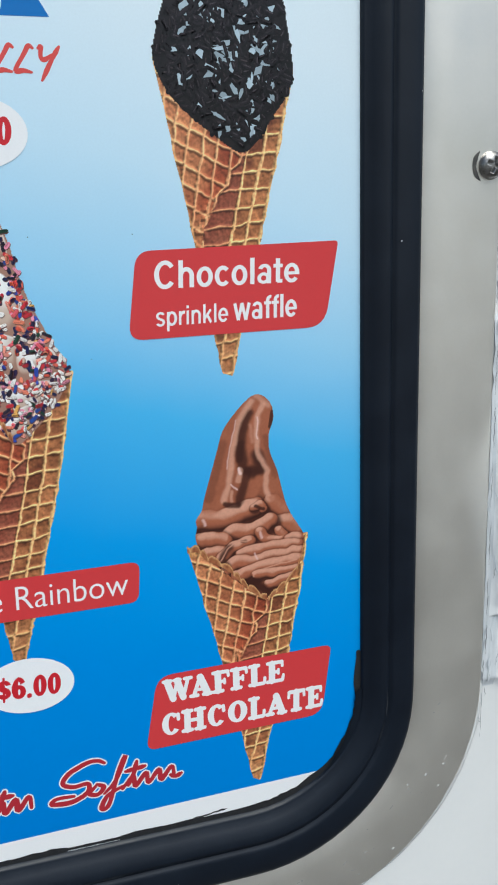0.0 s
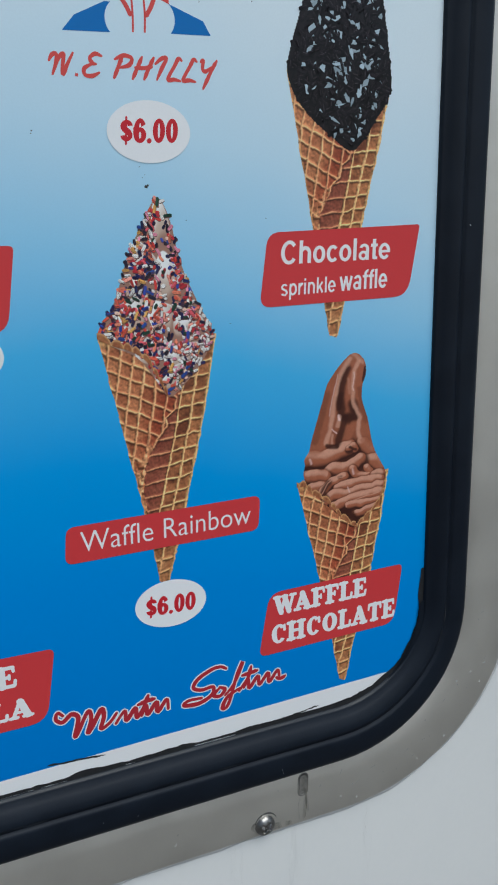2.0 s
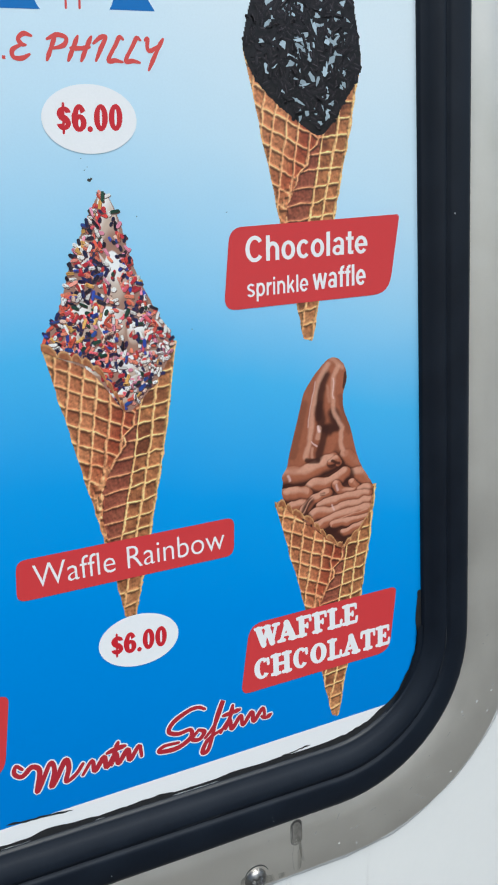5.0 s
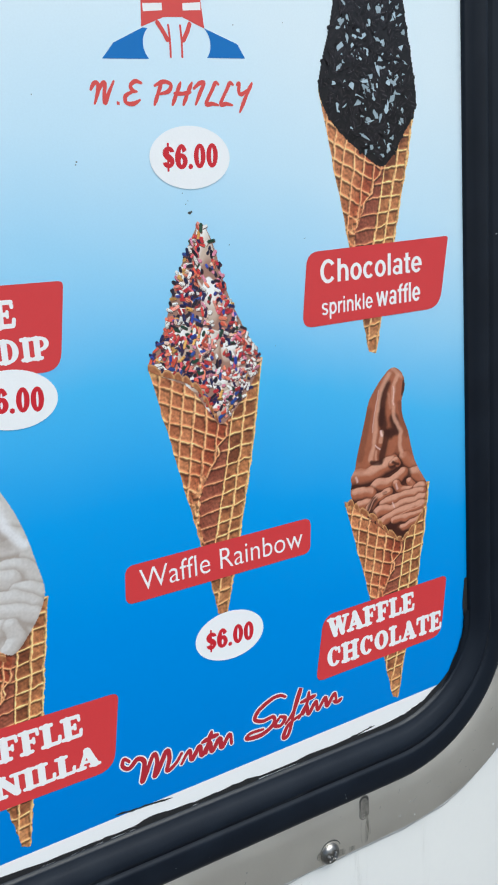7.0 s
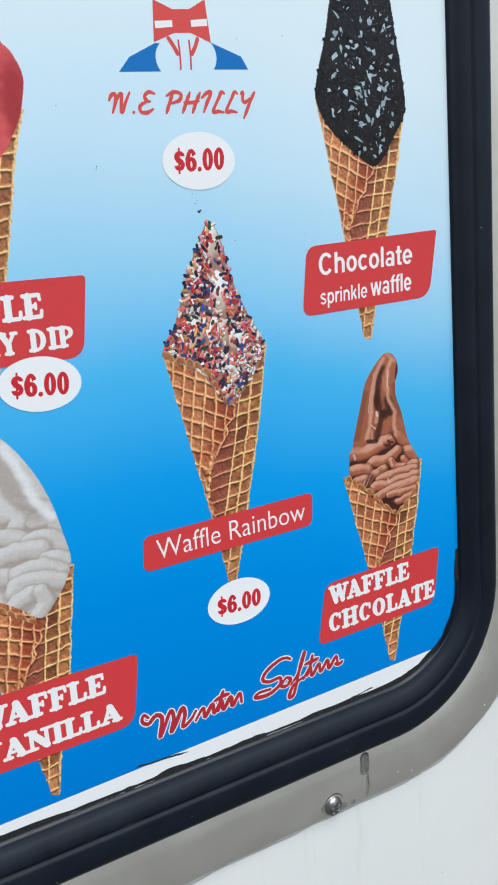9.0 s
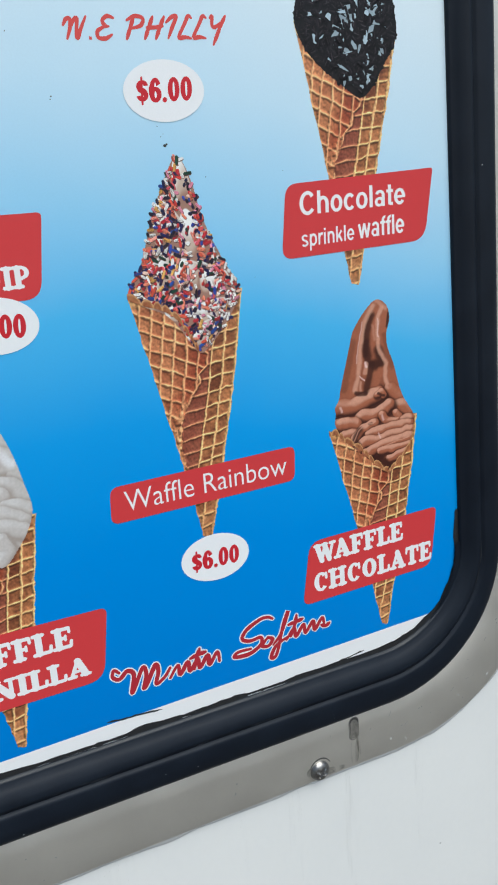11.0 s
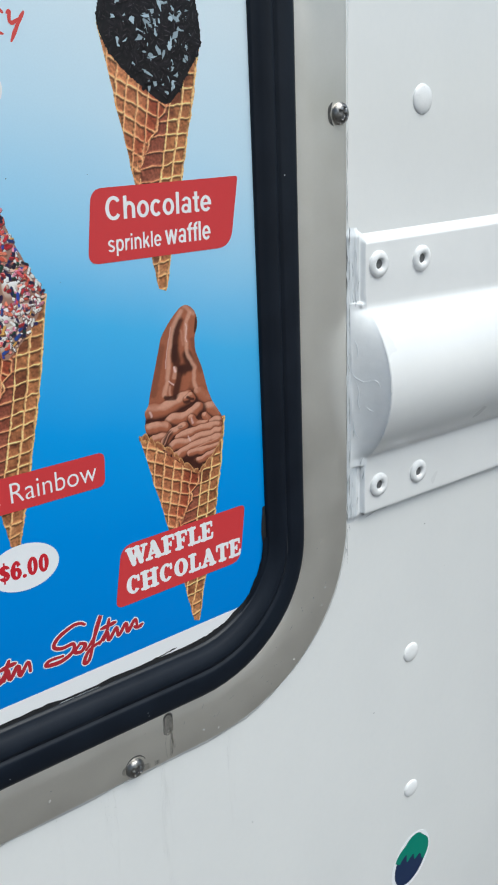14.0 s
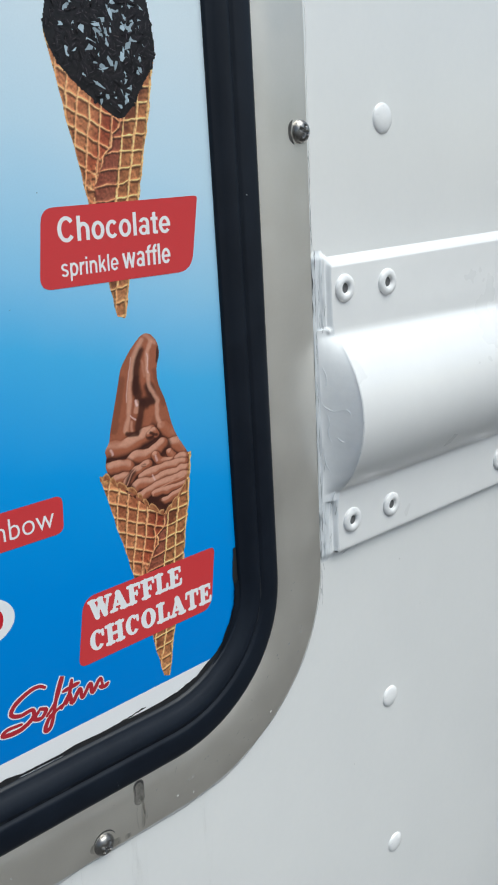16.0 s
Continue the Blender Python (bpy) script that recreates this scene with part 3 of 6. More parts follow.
# dark cracks where the sealant has let go
cracks = []
crk = random.Random(31)
for x, z, ln, ang in ((-20.9, 38, 6, 92), (-20.2, 20, 7, 88), (-15.4, -20, 4, 70), (-9.8, -52, 3, 20), (-9.5, -60, 5, 80), (-14.5, -88, 5, 84), (-11.4, -126, 5, 85),
                      (-2.0, -136.2, 9, 10), (9.0, -135.4, 12, 12), (-13.6, -141, 4, 96), (-15.4, -154, 4, 100), (-21.6, 54, 5, 92), (-14.6, 2, 6, 100), (-13.8, -12, 5, 80), (-16.6, 10, 4, 60), (-11.0, -38, 6, 100), (-8.4, -47, 4, 30), (-11.8, -74, 7, 95), (-10.6, -104, 6, 60), (-8.0, -112, 5, 70)):
    a = radians(ang)
    pts = [(x + math.cos(a) * ln * j / 6 + crk.uniform(-0.22, 0.22), z + math.sin(a) * ln * j / 6 + crk.uniform(-0.2, 0.2)) for j in range(7)]
    deep = -4.3 if -134 < z < 10 and x < -13 else (-5.2 if -134 < z < 10 else -2.6)
    cracks.append(ribbon(catmull(pts, 2), (0.05, 0.16, 0.3, 0.14, 0.24, 0.05), deep))
for z_a, z_b, off, w in ((62, 40, 0.6, 0.3), (38, 22, 0.5, 0.45), (19, 9, 0.9, 0.7), (6, -14, 0.7, 0.3), (-18, -34, 0.8, 0.4), (-40, -58, 0.6, 0.25), (-64, -82, 0.9, 0.3), (-88, -104, 0.7, 0.35), (-108, -121, 0.8, 0.6), (-124, -136, 0.7, 0.4), (-139, -160, 0.4, 0.25)):
    steps = np.linspace(z_a, z_b, 12)
    pts = [(-16.5 + lean(z) + off + crk.uniform(-0.25, 0.25), z) for z in steps]
    cracks.append(ribbon(catmull(pts, 2), (0.05, w, w * 0.6, w * 1.2, w * 0.5, 0.05), -3.6 if -136 < z_b and z_a < 20 else -2.5))
tagged(raw("sealant_cracks", *joined(cracks), crack_grey), "thin dark cracks in the old sealant", "crack", kind="stuff")

# caulk bead painted over along the flange's outer edge
edge_path = [p for p in resampled(rounded(*WIN, 95, 0), 900) if (p[0] > -200 or p[1] < -150) and p[1] < 200]
edge_path.sort(key=lambda p: (0, p[0]) if p[0] < -120 and p[1] < -150 else (1, math.atan2(p[1] + 132, p[0] + 120)))
verts, faces = [], []
for i, (x, z) in enumerate(edge_path):
    a, b = edge_path[max(i - 1, 0)], edge_path[min(i + 1, len(edge_path) - 1)]
    dx, dz = b[0] - a[0], b[1] - a[1]
    d = math.hypot(dx, dz) or 1
    ox, oz = dz / d, -dx / d
    wv = 1.4 + 2.6 * value_noise(np.array([i / 6.0]), np.array([1.5]), 12)[0]
    hv = 0.25 + 0.6 * value_noise(np.array([i / 3.0]), np.array([4.5]), 13)[0]
    for s, h in ((-0.15, 0.5), (0.05, hv + 0.5), (0.4, hv), (0.8, hv * 0.45), (1.0, -0.1)):
        verts.append(V3(x + ox * wv * s, z + oz * wv * s, WALL_Y - h))
for i in range(len(edge_path) - 1):
    for k in range(4):
        faces.append((i * 5 + k, i * 5 + k + 1, (i + 1) * 5 + k + 1, (i + 1) * 5 + k))
caulk = raw("caulk_bead", verts, faces, paint, None, "", True)
tagged(caulk, "uneven white painted caulk along the window flange", "caulk")

# ---- decals on the painted side ----
def ellipse(cx, cz, rx, rz, tilt=0.0, n=40, wob=0.0, seed=1):
    pts = []
    for k in range(n):
        a = 2 * math.pi * k / n
        r = 1 + wob * (value_noise(np.array([a * 2.2 + seed]), np.array([seed * 1.7]), 21)[0] - 0.5)
        x, z = rx * r * math.cos(a), rz * r * math.sin(a)
        c, s = math.cos(radians(tilt)), math.sin(radians(tilt))
        pts.append((cx + c * x - s * z, cz + s * x + c * z))
    return pts


def berry_decal(cx, cz, rx, rz, tilt, label):
    d = empty("decal", label, "decal", "decals on the van's side")
    v, f = polygon(ellipse(cx, cz, rx * 1.2, rz * 1.15, tilt), WALL_Y - 0.12, 0.12)
    raw("decal_border", v, f, vinyl_white, d, "white sticker border")
    v, f = polygon(ellipse(cx, cz, rx, rz, tilt), WALL_Y - 0.22, 0.06)
    raw("decal_body", v, f, decal_navy, d, "navy blue oval")
    # the cap covers the upper part and drips over the front
    c, s = math.cos(radians(tilt)), math.sin(radians(tilt))
    top = [((1.0 + 0.13 * abs(math.sin(2.5 * a))) * rx * math.cos(a), (0.98 + 0.10 * abs(math.sin(2.5 * a))) * rz * math.sin(a)) for a in np.linspace(radians(-2), radians(182), 44)]
    rnd = random.Random(int(cx * 7 + 1000))
    low = []
    for k in range(1, 8):
        x = -1.05 + 2.1 * k / 8
        low.append((x * rx, rz * ((-0.04 if k % 2 else 0.30) + rnd.uniform(-0.08, 0.08))))
    pts = [(cx + c * x - s * z, cz + s * x + c * z) for x, z in top + [tuple(q) for q in catmull(low, 4)]]
    v, f = polygon(pts, WALL_Y - 0.30, 0.06)
    raw("decal_cap", v, f, decal_green, d, "green dripping cap")


berry_decal(54, -409, 15, 19.5, -24, "navy oval decal with a green dripping cap")
berry_decal(-107, -364, 20, 27, -20, "navy and green decal low on the white side")
berry_decal(214, -390, 36, 55, -6, "large navy decal with a green cap")

letter_decal = empty("decal", "violet-blue letter decal with a white outline", "decal", "decals on the van's side")
leg = catmull([(36.5, 154), (38.5, 170), (44, 192), (52, 216)], 8)
for nm, w, y, m in (("decal_edge", 17.0, -0.08, putty), ("decal_border", 16.2, -0.14, vinyl_white), ("decal_stroke", 10.0, -0.22, decal_violet)):
    v, f = ribbon(leg, w, WALL_Y + y)
    raw(nm, v, f, m, letter_decal)
loop_decal = empty("decal", "thin grey outlined loop of a clear decal", "decal", "decals on the van's side")
for cx, cz, r in ((78, 141.5, 4.6), (90, 146, 7.0)):
    ring = [(cx + r * math.cos(a), cz + r * math.sin(a)) for a in np.linspace(0, 2 * math.pi, 30)]
    v, f = ribbon(ring, 0.7, WALL_Y - 0.1)
    raw("decal_outline", v, f, grime_and_shade, loop_decal)

# ---- menu poster ----
poster = empty("menu_poster", "glossy blue and white ice-cream menu poster in the window", "poster")
panel = rounded(GASK[0], GASK[1], GASK[2], GASK[3], 68, 12)
v, f = polygon(panel, 0.0, 3.0)
raw("poster_sheet", v, f, poster_film, poster, "sheet printed white running into blue")
bx = (-60, -505)
v, f = polygon([(bx[0], -161.0), (bx[0], -196), (bx[1], -196), (bx[1], -170.4)], -0.08)
raw("white_margin", v, f, ink_white, poster, "white paper margin")
# the sheet's cut-off back board
v, f = polygon(rounded(GASK[0], GASK[1], GASK[2], GASK[3], 68, 4), 12.0, 4.0)
raw("backing_board", v, f, inside_dark, poster, "dark board behind the sheet")


def inside(points, X, Z):
    """Even-odd test of grid points against an outline."""
    res = np.zeros(X.shape, bool)
    n = len(points)
    for i in range(n):
        (x1, z1), (x2, z2) = points[i], points[(i + 1) % n]
        if z1 == z2:
            continue
        hit = (Z >= min(z1, z2)) & (Z < max(z1, z2)) & (X < (x2 - x1) * (Z - z1) / (z2 - z1) + x1)
        res ^= hit
    return res


def printed(name, outline, colours, y, parent, label="", step=0.32):
    """A flat patch of print inside an outline; colours(X, Z) gives the ink."""
    o = np.array(outline)
    gx = np.arange(o[:, 0].min() - step, o[:, 0].max() + step, step)
    gz = np.arange(o[:, 1].min() - step, o[:, 1].max() + step, step)
    X, Z = np.meshgrid(gx, gz)
    C = (X[:-1, :-1] + step / 2, Z[:-1, :-1] + step / 2)
    keep = inside(outline, *C)
    idx = np.arange(X.size).reshape(X.shape)
    faces = np.stack([idx[:-1, :-1][keep], idx[:-1, 1:][keep], idx[1:, 1:][keep], idx[1:, :-1][keep]], 1)
    used = np.unique(faces)
    remap = np.zeros(X.size, int)
    remap[used] = np.arange(len(used))
    x, z = X.ravel()[used], Z.ravel()[used]
    verts = np.stack([x / 1000, np.full(len(x), y * 0.3 / 1000), Z0 + z / 1000], 1)
    return raw(name, verts.tolist(), remap[faces].tolist(), ink_print, parent, label, inks=np.clip(colours(x, z), 0.002, 0.9))


def mix(a, b, f):
    return a + (b - a) * np.asarray(f)[..., None]


# ---- the printed wafer ----
def waffle_ink(left, right, top, tip, seed):
    """Ink of a rolled waffle: two panels of ridges meeting at a torn seam, a dark strip beside it, lit from above."""
    lz, lx = [p[1] for p in left][::-1], [p[0] for p in left][::-1]
    rz, rx = [p[1] for p in right][::-1], [p[0] for p in right][::-1]
    size = (top - tip) / 100

    def ridge_of(q, thick):
        f = q - np.floor(q)
        return np.exp(-((np.minimum(f, 1 - f) / thick) ** 2))

    def relief(x, z):
        xl, xr = np.interp(z, lz, lx), np.interp(z, rz, rx)
        v = np.clip((top - z) / (top - tip), 0, 1)
        wx = 0.8 * (value_noise(x / 5 + seed, z / 5, seed) - 0.5) + 0.5 * (value_noise(x / 1.7, z / 1.7 + seed, seed + 3) - 0.5)
        wz = 0.8 * (value_noise(x / 5, z / 5 + seed, seed + 8) - 0.5) + 0.6 * (value_noise(x / 1.9 + seed, z / 1.9, seed + 9) - 0.5)
        d = (xr - x) / size
        jag = value_noise(np.full(x.shape, seed + 0.5), z / 1.6, seed + 5) - 0.5
        seam = np.interp(v, [0, 0.28, 0.30, 0.325, 0.345, 0.365, 0.385, 0.43, 0.51, 0.6, 0.7, 1], [12.5, 12.5, 13.0, 15.9, 15.3, 15.2, 16.9, 18.8, 20.4, 19.0, 15.5, 10.0]) + 1.3 * jag
        dist = seam - d
        on_right = dist > 0
        first = np.interp(top, lz, lx)
        col = np.where(on_right, (d - 0.5 + wx) / 5.15, ((x - first) / size + wx + 17 * v) / 5.0)
        row = np.where(on_right, (z / size + 0.12 * d + wz) / 5.6, (z / size + 0.45 * (x - first) / size + wz) / 6.0)
        strip = on_right * smoothstep(10.9, 11.6, d)
        a = ridge_of(col, 0.115) * (1 - strip)
        b = ridge_of(row, 0.085) * (1 - 0.2 * strip)
        bumps = 0.34 * (value_noise(x / 0.8, z / 0.8, seed + 1) - 0.5) + 0.24 * (value_noise(x / 0.42, z / 0.42, seed + 4) - 0.5)
        torn = (1 - smoothstep(0.40, 0.5, v)) * smoothstep(0.2, 0.3, v)
        edge = np.exp(-((dist / 0.55) ** 2)) * torn
        lump = smoothstep(0.37, 0.45, v) * np.exp(-(((dist + 1.6) / 2.4) ** 2)) * (1 - smoothstep(0.72, 0.82, v))
        crumbs = lump * 0.9 * smoothstep(0.45, 0.75, value_noise(x / 1.1, z / 1.5, seed + 6))
        h = np.maximum(np.maximum(a, b) * (1 - 0.8 * lump), np.maximum(edge, crumbs)) + bumps
        return h, a, b, strip, dist, v, col, row, on_right, edge, lump, d, (x - xl) / size

    def colours(x, z):
        h, a, b, strip, dist, v, col, row, on_right, edge, lump, d, e = relief(x, z)
        up, down = relief(x + 0.22, z + 0.42)[0], relief(x - 0.22, z - 0.42)[0]
        lit = np.clip((down - up) * 1.25, -0.72, 0.85)
        cell = value_noise(np.floor(col) * 7.3 + 0.5, np.floor(row) * 5.1 + 0.5 + 31 * on_right, seed + 2)
        n1, n3 = value_noise(x / 6, z / 6, seed + 11), value_noise(x / 2.2, z / 2.2, seed + 12)
        ridge = np.clip(np.maximum(np.maximum(a, b), np.maximum(edge, 0.8 * lump * n3)), 0, 1)
        near = np.exp(-(((dist + 3.0) / 5.0) ** 2)) * (~on_right) * (1 - smoothstep(0.40, 0.52, v))
        hollow = mix(ink(192, 124, 84), ink(148, 84, 56), np.clip(1.5 * cell - 0.3 + 0.6 * (n3 - 0.5), 0, 1))
        hollow = mix(hollow, ink(150, 70, 46), 0.85 * near)
        hollow = mix(hollow, ink(126, 56, 38), 0.85 * (~on_right) * np.exp(-(((d - 17) / 6.5) ** 2) - ((v - 0.24) / 0.15) ** 2))
        deep = mix(ink(182, 118, 76), ink(108, 60, 40), np.clip(0.5 + 0.9 * (cell - 0.4) + 0.8 * (n3 - 0.5) - 0.05 * (7 - d), 0, 1))
        hollow = mix(hollow, deep, on_right * 1.0)
        hollow = mix(hollow, mix(ink(122, 62, 48), ink(142, 82, 62), n3), 0.95 * strip)
        crest = mix(ink(230, 174, 124), ink(208, 148, 102), n3)
        crest = mix(crest, ink(232, 182, 124), 0.75 * on_right * (1 - strip))
        crest = mix(crest, ink(186, 122, 88), 0.6 * near + 0.6 * strip * (1 - edge))
        c = mix(hollow, crest, smoothstep(0.25, 0.8, ridge))
        # outer edges catch the light, the tip is plain crust
        c = mix(c, ink(226, 176, 118), 0.75 * smoothstep(1.6, 0.5, d) + 0.5 * smoothstep(1.0, 0.3, e))
        crust = smoothstep(0.84, 0.92, v)
        c = mix(c, mix(ink(158, 100, 62), ink(206, 152, 104), n3), 0.6 * crust)
        c = mix(c, mix(ink(206, 152, 92), ink(232, 192, 132), n3), 0.7 * smoothstep(0.05, 0.02, v) * (~on_right))
        gap = np.exp(-(((dist - 1.0) / 0.4) ** 2)) * (1 - smoothstep(0.40, 0.47, v)) * smoothstep(0.27, 0.31, v)
        c = mix(c, ink(70, 34, 24), 0.7 * gap)
        shade = (1 + lit) * (0.90 + 0.2 * n1) * (0.88 + 0.16 * np.sin(np.clip(e / np.maximum(e + d, 0.5), 0, 1) * math.pi))
        return c * (shade * (0.96 + 0.2 * value_noise(x / 0.5, z / 0.5, seed + 13)))[..., None]

    return colours


def rim_ring(name, line, parent, seed, y=-0.62, bite=2.2, pitch=5.0):
    """The cone's scalloped rim in front of the ice: arched lips along a line, tan with a pale edge."""
    p = catmull(line, 14)
    along = np.r_[0, np.cumsum(np.hypot(*np.diff(p, axis=0).T))]
    r = np.random.RandomState(seed)
    phase = along / pitch + 0.22 * np.sin(along / 3.1 + seed)
    arch = np.abs(np.sin(math.pi * phase)) ** 0.55
    lift_ = bite * (arch - 0.45) + 0.25 * (r.rand(len(p)) - 0.5)
    upper = [(x, z + q) for (x, z), q in zip(p, lift_)]
    lower = [(x, z - 1.7) for x, z in p]
    outline = upper + lower[::-1]
    px, pz = p[:, 0], p[:, 1]
    order = np.argsort(px)

    def colours(x, z):
        level = np.interp(x, px[order], (pz + lift_)[order])
        ph = np.interp(x, px[order], phase[order])
        deep = level - z
        n = value_noise(x / 1.0, z / 1.0, seed)
        n2 = value_noise(x / 0.45, z / 0.45, seed + 1)
        side = np.abs(np.sin(math.pi * ph))
        c = mix(np.broadcast_to(ink(142, 80, 52), (len(x), 3)), ink(176, 116, 76), n)
        c = mix(c, ink(218, 168, 112), np.exp(-((side / 0.3) ** 2)) * 0.8)
        c = mix(c, mix(ink(226, 182, 128), ink(178, 122, 80), n2), np.exp(-(((deep - 0.35) / 0.4) ** 2)) * 0.9)
        c = mix(c, ink(96, 48, 30), 0.2 * np.exp(-(((deep - 1.2) / 0.5) ** 2)) * side)
        return c * (0.85 + 0.25 * n2)[..., None]

    return printed(name, outline, colours, y, parent, "scalloped front rim of the printed cone", 0.22)


def cone_outline(left, right, rim):
    """Left edge down to the tip, right edge up, then the ragged rim back."""
    rnd = random.Random(5)
    pts = [tuple(p) for p in left] + [tuple(p) for p in right[::-1]]
    return [(x + rnd.uniform(-0.3, 0.3), z) for p, q in zip(pts, pts[1:]) for x, z in [(p[0] + (q[0] - p[0]) * k / 12, p[1] + (q[1] - p[1]) * k / 12) for k in range(12)]] + [pts[-1]] + [tuple(p) for p in rim]


# ---- printed soft ice ----
def lobes_ink(base, lobes, pal, horn=None, seed=3):
    """Ink of soft-ice folds: rounded lobes lit from the upper left, each laid over the one before."""
    lo, mid, hi, shine = pal

    def colours(x, z):
        n = value_noise(x / 3.0, z / 3.0, seed)
        c = mix(np.broadcast_to(base, (len(x), 3)), lo, 0.6 * n)
        if horn is not None:
            c = horn(x, z, c)
        for cx, cz, ra, rb, tilt in lobes:
            ct, st = math.cos(radians(tilt)), math.sin(radians(tilt))
            u, w = (ct * (x - cx) + st * (z - cz)) / ra, (-st * (x - cx) + ct * (z - cz)) / rb
            w = w + 0.28 * np.sin(u * 2.4 + cx)
            q = u * u + w * w
            inn = smoothstep(1.0, 0.9, q)
            h = np.sqrt(np.clip(1 - q, 0, 1))
            # a soft dark crease below each fold
            crease = np.exp(-(((np.sqrt(q) - 1.06) / 0.13) ** 2)) * (w < 0.1)
            c = mix(c, lo, 0.8 * crease)
            light = np.clip(0.30 * h - 0.42 * u + 0.62 * w + 0.38, 0, 1.2)
            col = mix(mix(np.broadcast_to(lo, c.shape), mid, smoothstep(0.0, 0.45, light)), hi, smoothstep(0.5, 1.05, light))
            edge = np.exp(-(((q - 0.86) / 0.10) ** 2)) * (w > -0.2)
            col = mix(col, hi, 0.55 * edge)
            glint = np.exp(-(((u + 0.35) / 0.28) ** 2) - ((w - 0.30) / 0.16) ** 2)
            col = mix(col, shine, 0.6 * glint)
            c = mix(c, col, inn)
        return c

    return colours


def strokes_ink(under, strokes, pal, seed=3):
    """Soft brush strokes over an earlier ink: (points, half-width, tone, softness, strength)."""
    def colours(x, z):
        c = under(x, z)
        xx = x + 0.7 * (value_noise(x / 2.2, z / 2.2, seed) - 0.5)
        zz = z + 0.7 * (value_noise(x / 2.2, z / 2.2, seed + 1) - 0.5)
        for pts, r, tone, soft, strength in strokes:
            line = catmull(pts, 5)
            best = np.full(x.shape, 1e9)
            for p, q in zip(line, line[1:]):
                d = q - p
                t = np.clip(((xx - p[0]) * d[0] + (zz - p[1]) * d[1]) / max(d @ d, 1e-9), 0, 1)
                best = np.minimum(best, np.hypot(xx - p[0] - t * d[0], zz - p[1] - t * d[1]))
            reach = smoothstep(1.05, 1.0 - soft, best / r)
            c = mix(c, pal[tone], strength * (1 - (1 - reach) ** 2 if tone == 0 else reach * (0.55 + 0.45 * soft)))
        return c * (0.94 + 0.12 * value_noise(x / 0.6, z / 0.6, seed + 2))[..., None]

    return colours


CHOC = (ink(56, 26, 20), ink(160, 94, 68), ink(206, 152, 128), ink(228, 196, 190))
VAN = (ink(160, 149, 142), ink(190, 184, 181), ink(204, 201, 200), ink(224, 224, 228))
CHERRY = (ink(158, 44, 50), ink(190, 64, 68), ink(208, 86, 90), ink(250, 214, 212))


def cone_print(label, left, right, rim, top, tip, seed):
    c = empty("cone_picture", parent=poster)
    c["label"] = label
    printed("wafer", cone_outline(left, right, rim), waffle_ink(left, right, top, tip, seed), -0.15, c, "printed waffle cone", 0.21)
    return c


# chocolate soft ice in a waffle cone
L, R = [(-138.7, -61), (-126.4, -106.5), (-114.4, -158.6)], [(-92.9, -60.5), (-95.6, -82), (-100.2, -108.9), (-106.0, -135), (-111.4, -160.2)]
choc = cone_print("printed chocolate soft ice in a waffle cone", L, R, [], -61, -160, 11)
body = [(-112.1, -7.8), (-114.7, -8.4), (-117.4, -10.6), (-121.0, -14.3), (-125.0, -19.9), (-126.8, -25.7), (-129.0, -33.3), (-131.9, -43.3), (-132.9, -47.8), (-135.0, -51.1), (-134.8, -54.0), (-135.3, -58.2), (-133.1, -63.7), (-128.2, -68.9), (-121.8, -74.7), (-114.5, -80.6), (-108.1, -84.2), (-102.5, -80.1), (-97.6, -74.8), (-95.2, -68.3), (-94.4, -61.7), (-96.8, -57.0), (-99.7, -52.3), (-101.7, -47.8), (-102.8, -44.0), (-104.9, -35.9), (-107.8, -28.3), (-108.1, -22.2), (-106.5, -17.0), (-107.0, -12.3), (-109.3, -9.1)]
# strokes of the twisted horn
choc_sides = [
    ([(-112.5, -9.0), (-116.2, -12.1), (-121.8, -22.1), (-126.6, -32.9), (-129.4, -44.7)], 6.1, 1, 0.35, 0.9),
    ([(-125.0, -24.5), (-127.4, -33.5), (-130.2, -43.9)], 2.11, 0, 0.9, 0.35),
    ([(-108.5, -13.1), (-109.3, -22.4), (-106.5, -36.4), (-104.5, -45.9)], 4.88, 1, 0.4, 0.9),
    ([(-106.9, -14.1), (-107.5, -19.7)], 0.81, 0, 0.5, 0.9),
    ([(-109.3, -23.1), (-105.7, -37.2)], 1.79, 0, 0.9, 0.35),
    ([(-115.4, -15.8), (-116.2, -22.9), (-115.4, -30.1), (-113.7, -36.8)], 5.04, 1, 0.5, 0.9),
]
choc_hollow = [
    ([(-115.8, -14.3), (-118.2, -20.4), (-118.4, -27.6), (-117.4, -34.2)], 2.76, 0, 0.85, 0.9),
    ([(-118.6, -24.7), (-119.0, -30.4)], 1.79, 0, 0.9, 0.8),
    ([(-112.5, -29.8), (-111.2, -34.3), (-114.1, -35.3)], 3.58, 0, 0.85, 0.95),
    ([(-116.2, -35.0), (-117.8, -41.3), (-119.2, -46.1)], 2.11, 0, 0.8, 0.85),
    ([(-111.7, -38.5), (-113.7, -43.3)], 2.44, 1, 0.7, 0.9),
    ([(-114.9, -18.7), (-114.4, -24.5)], 1.14, 2, 0.95, 0.35),
]
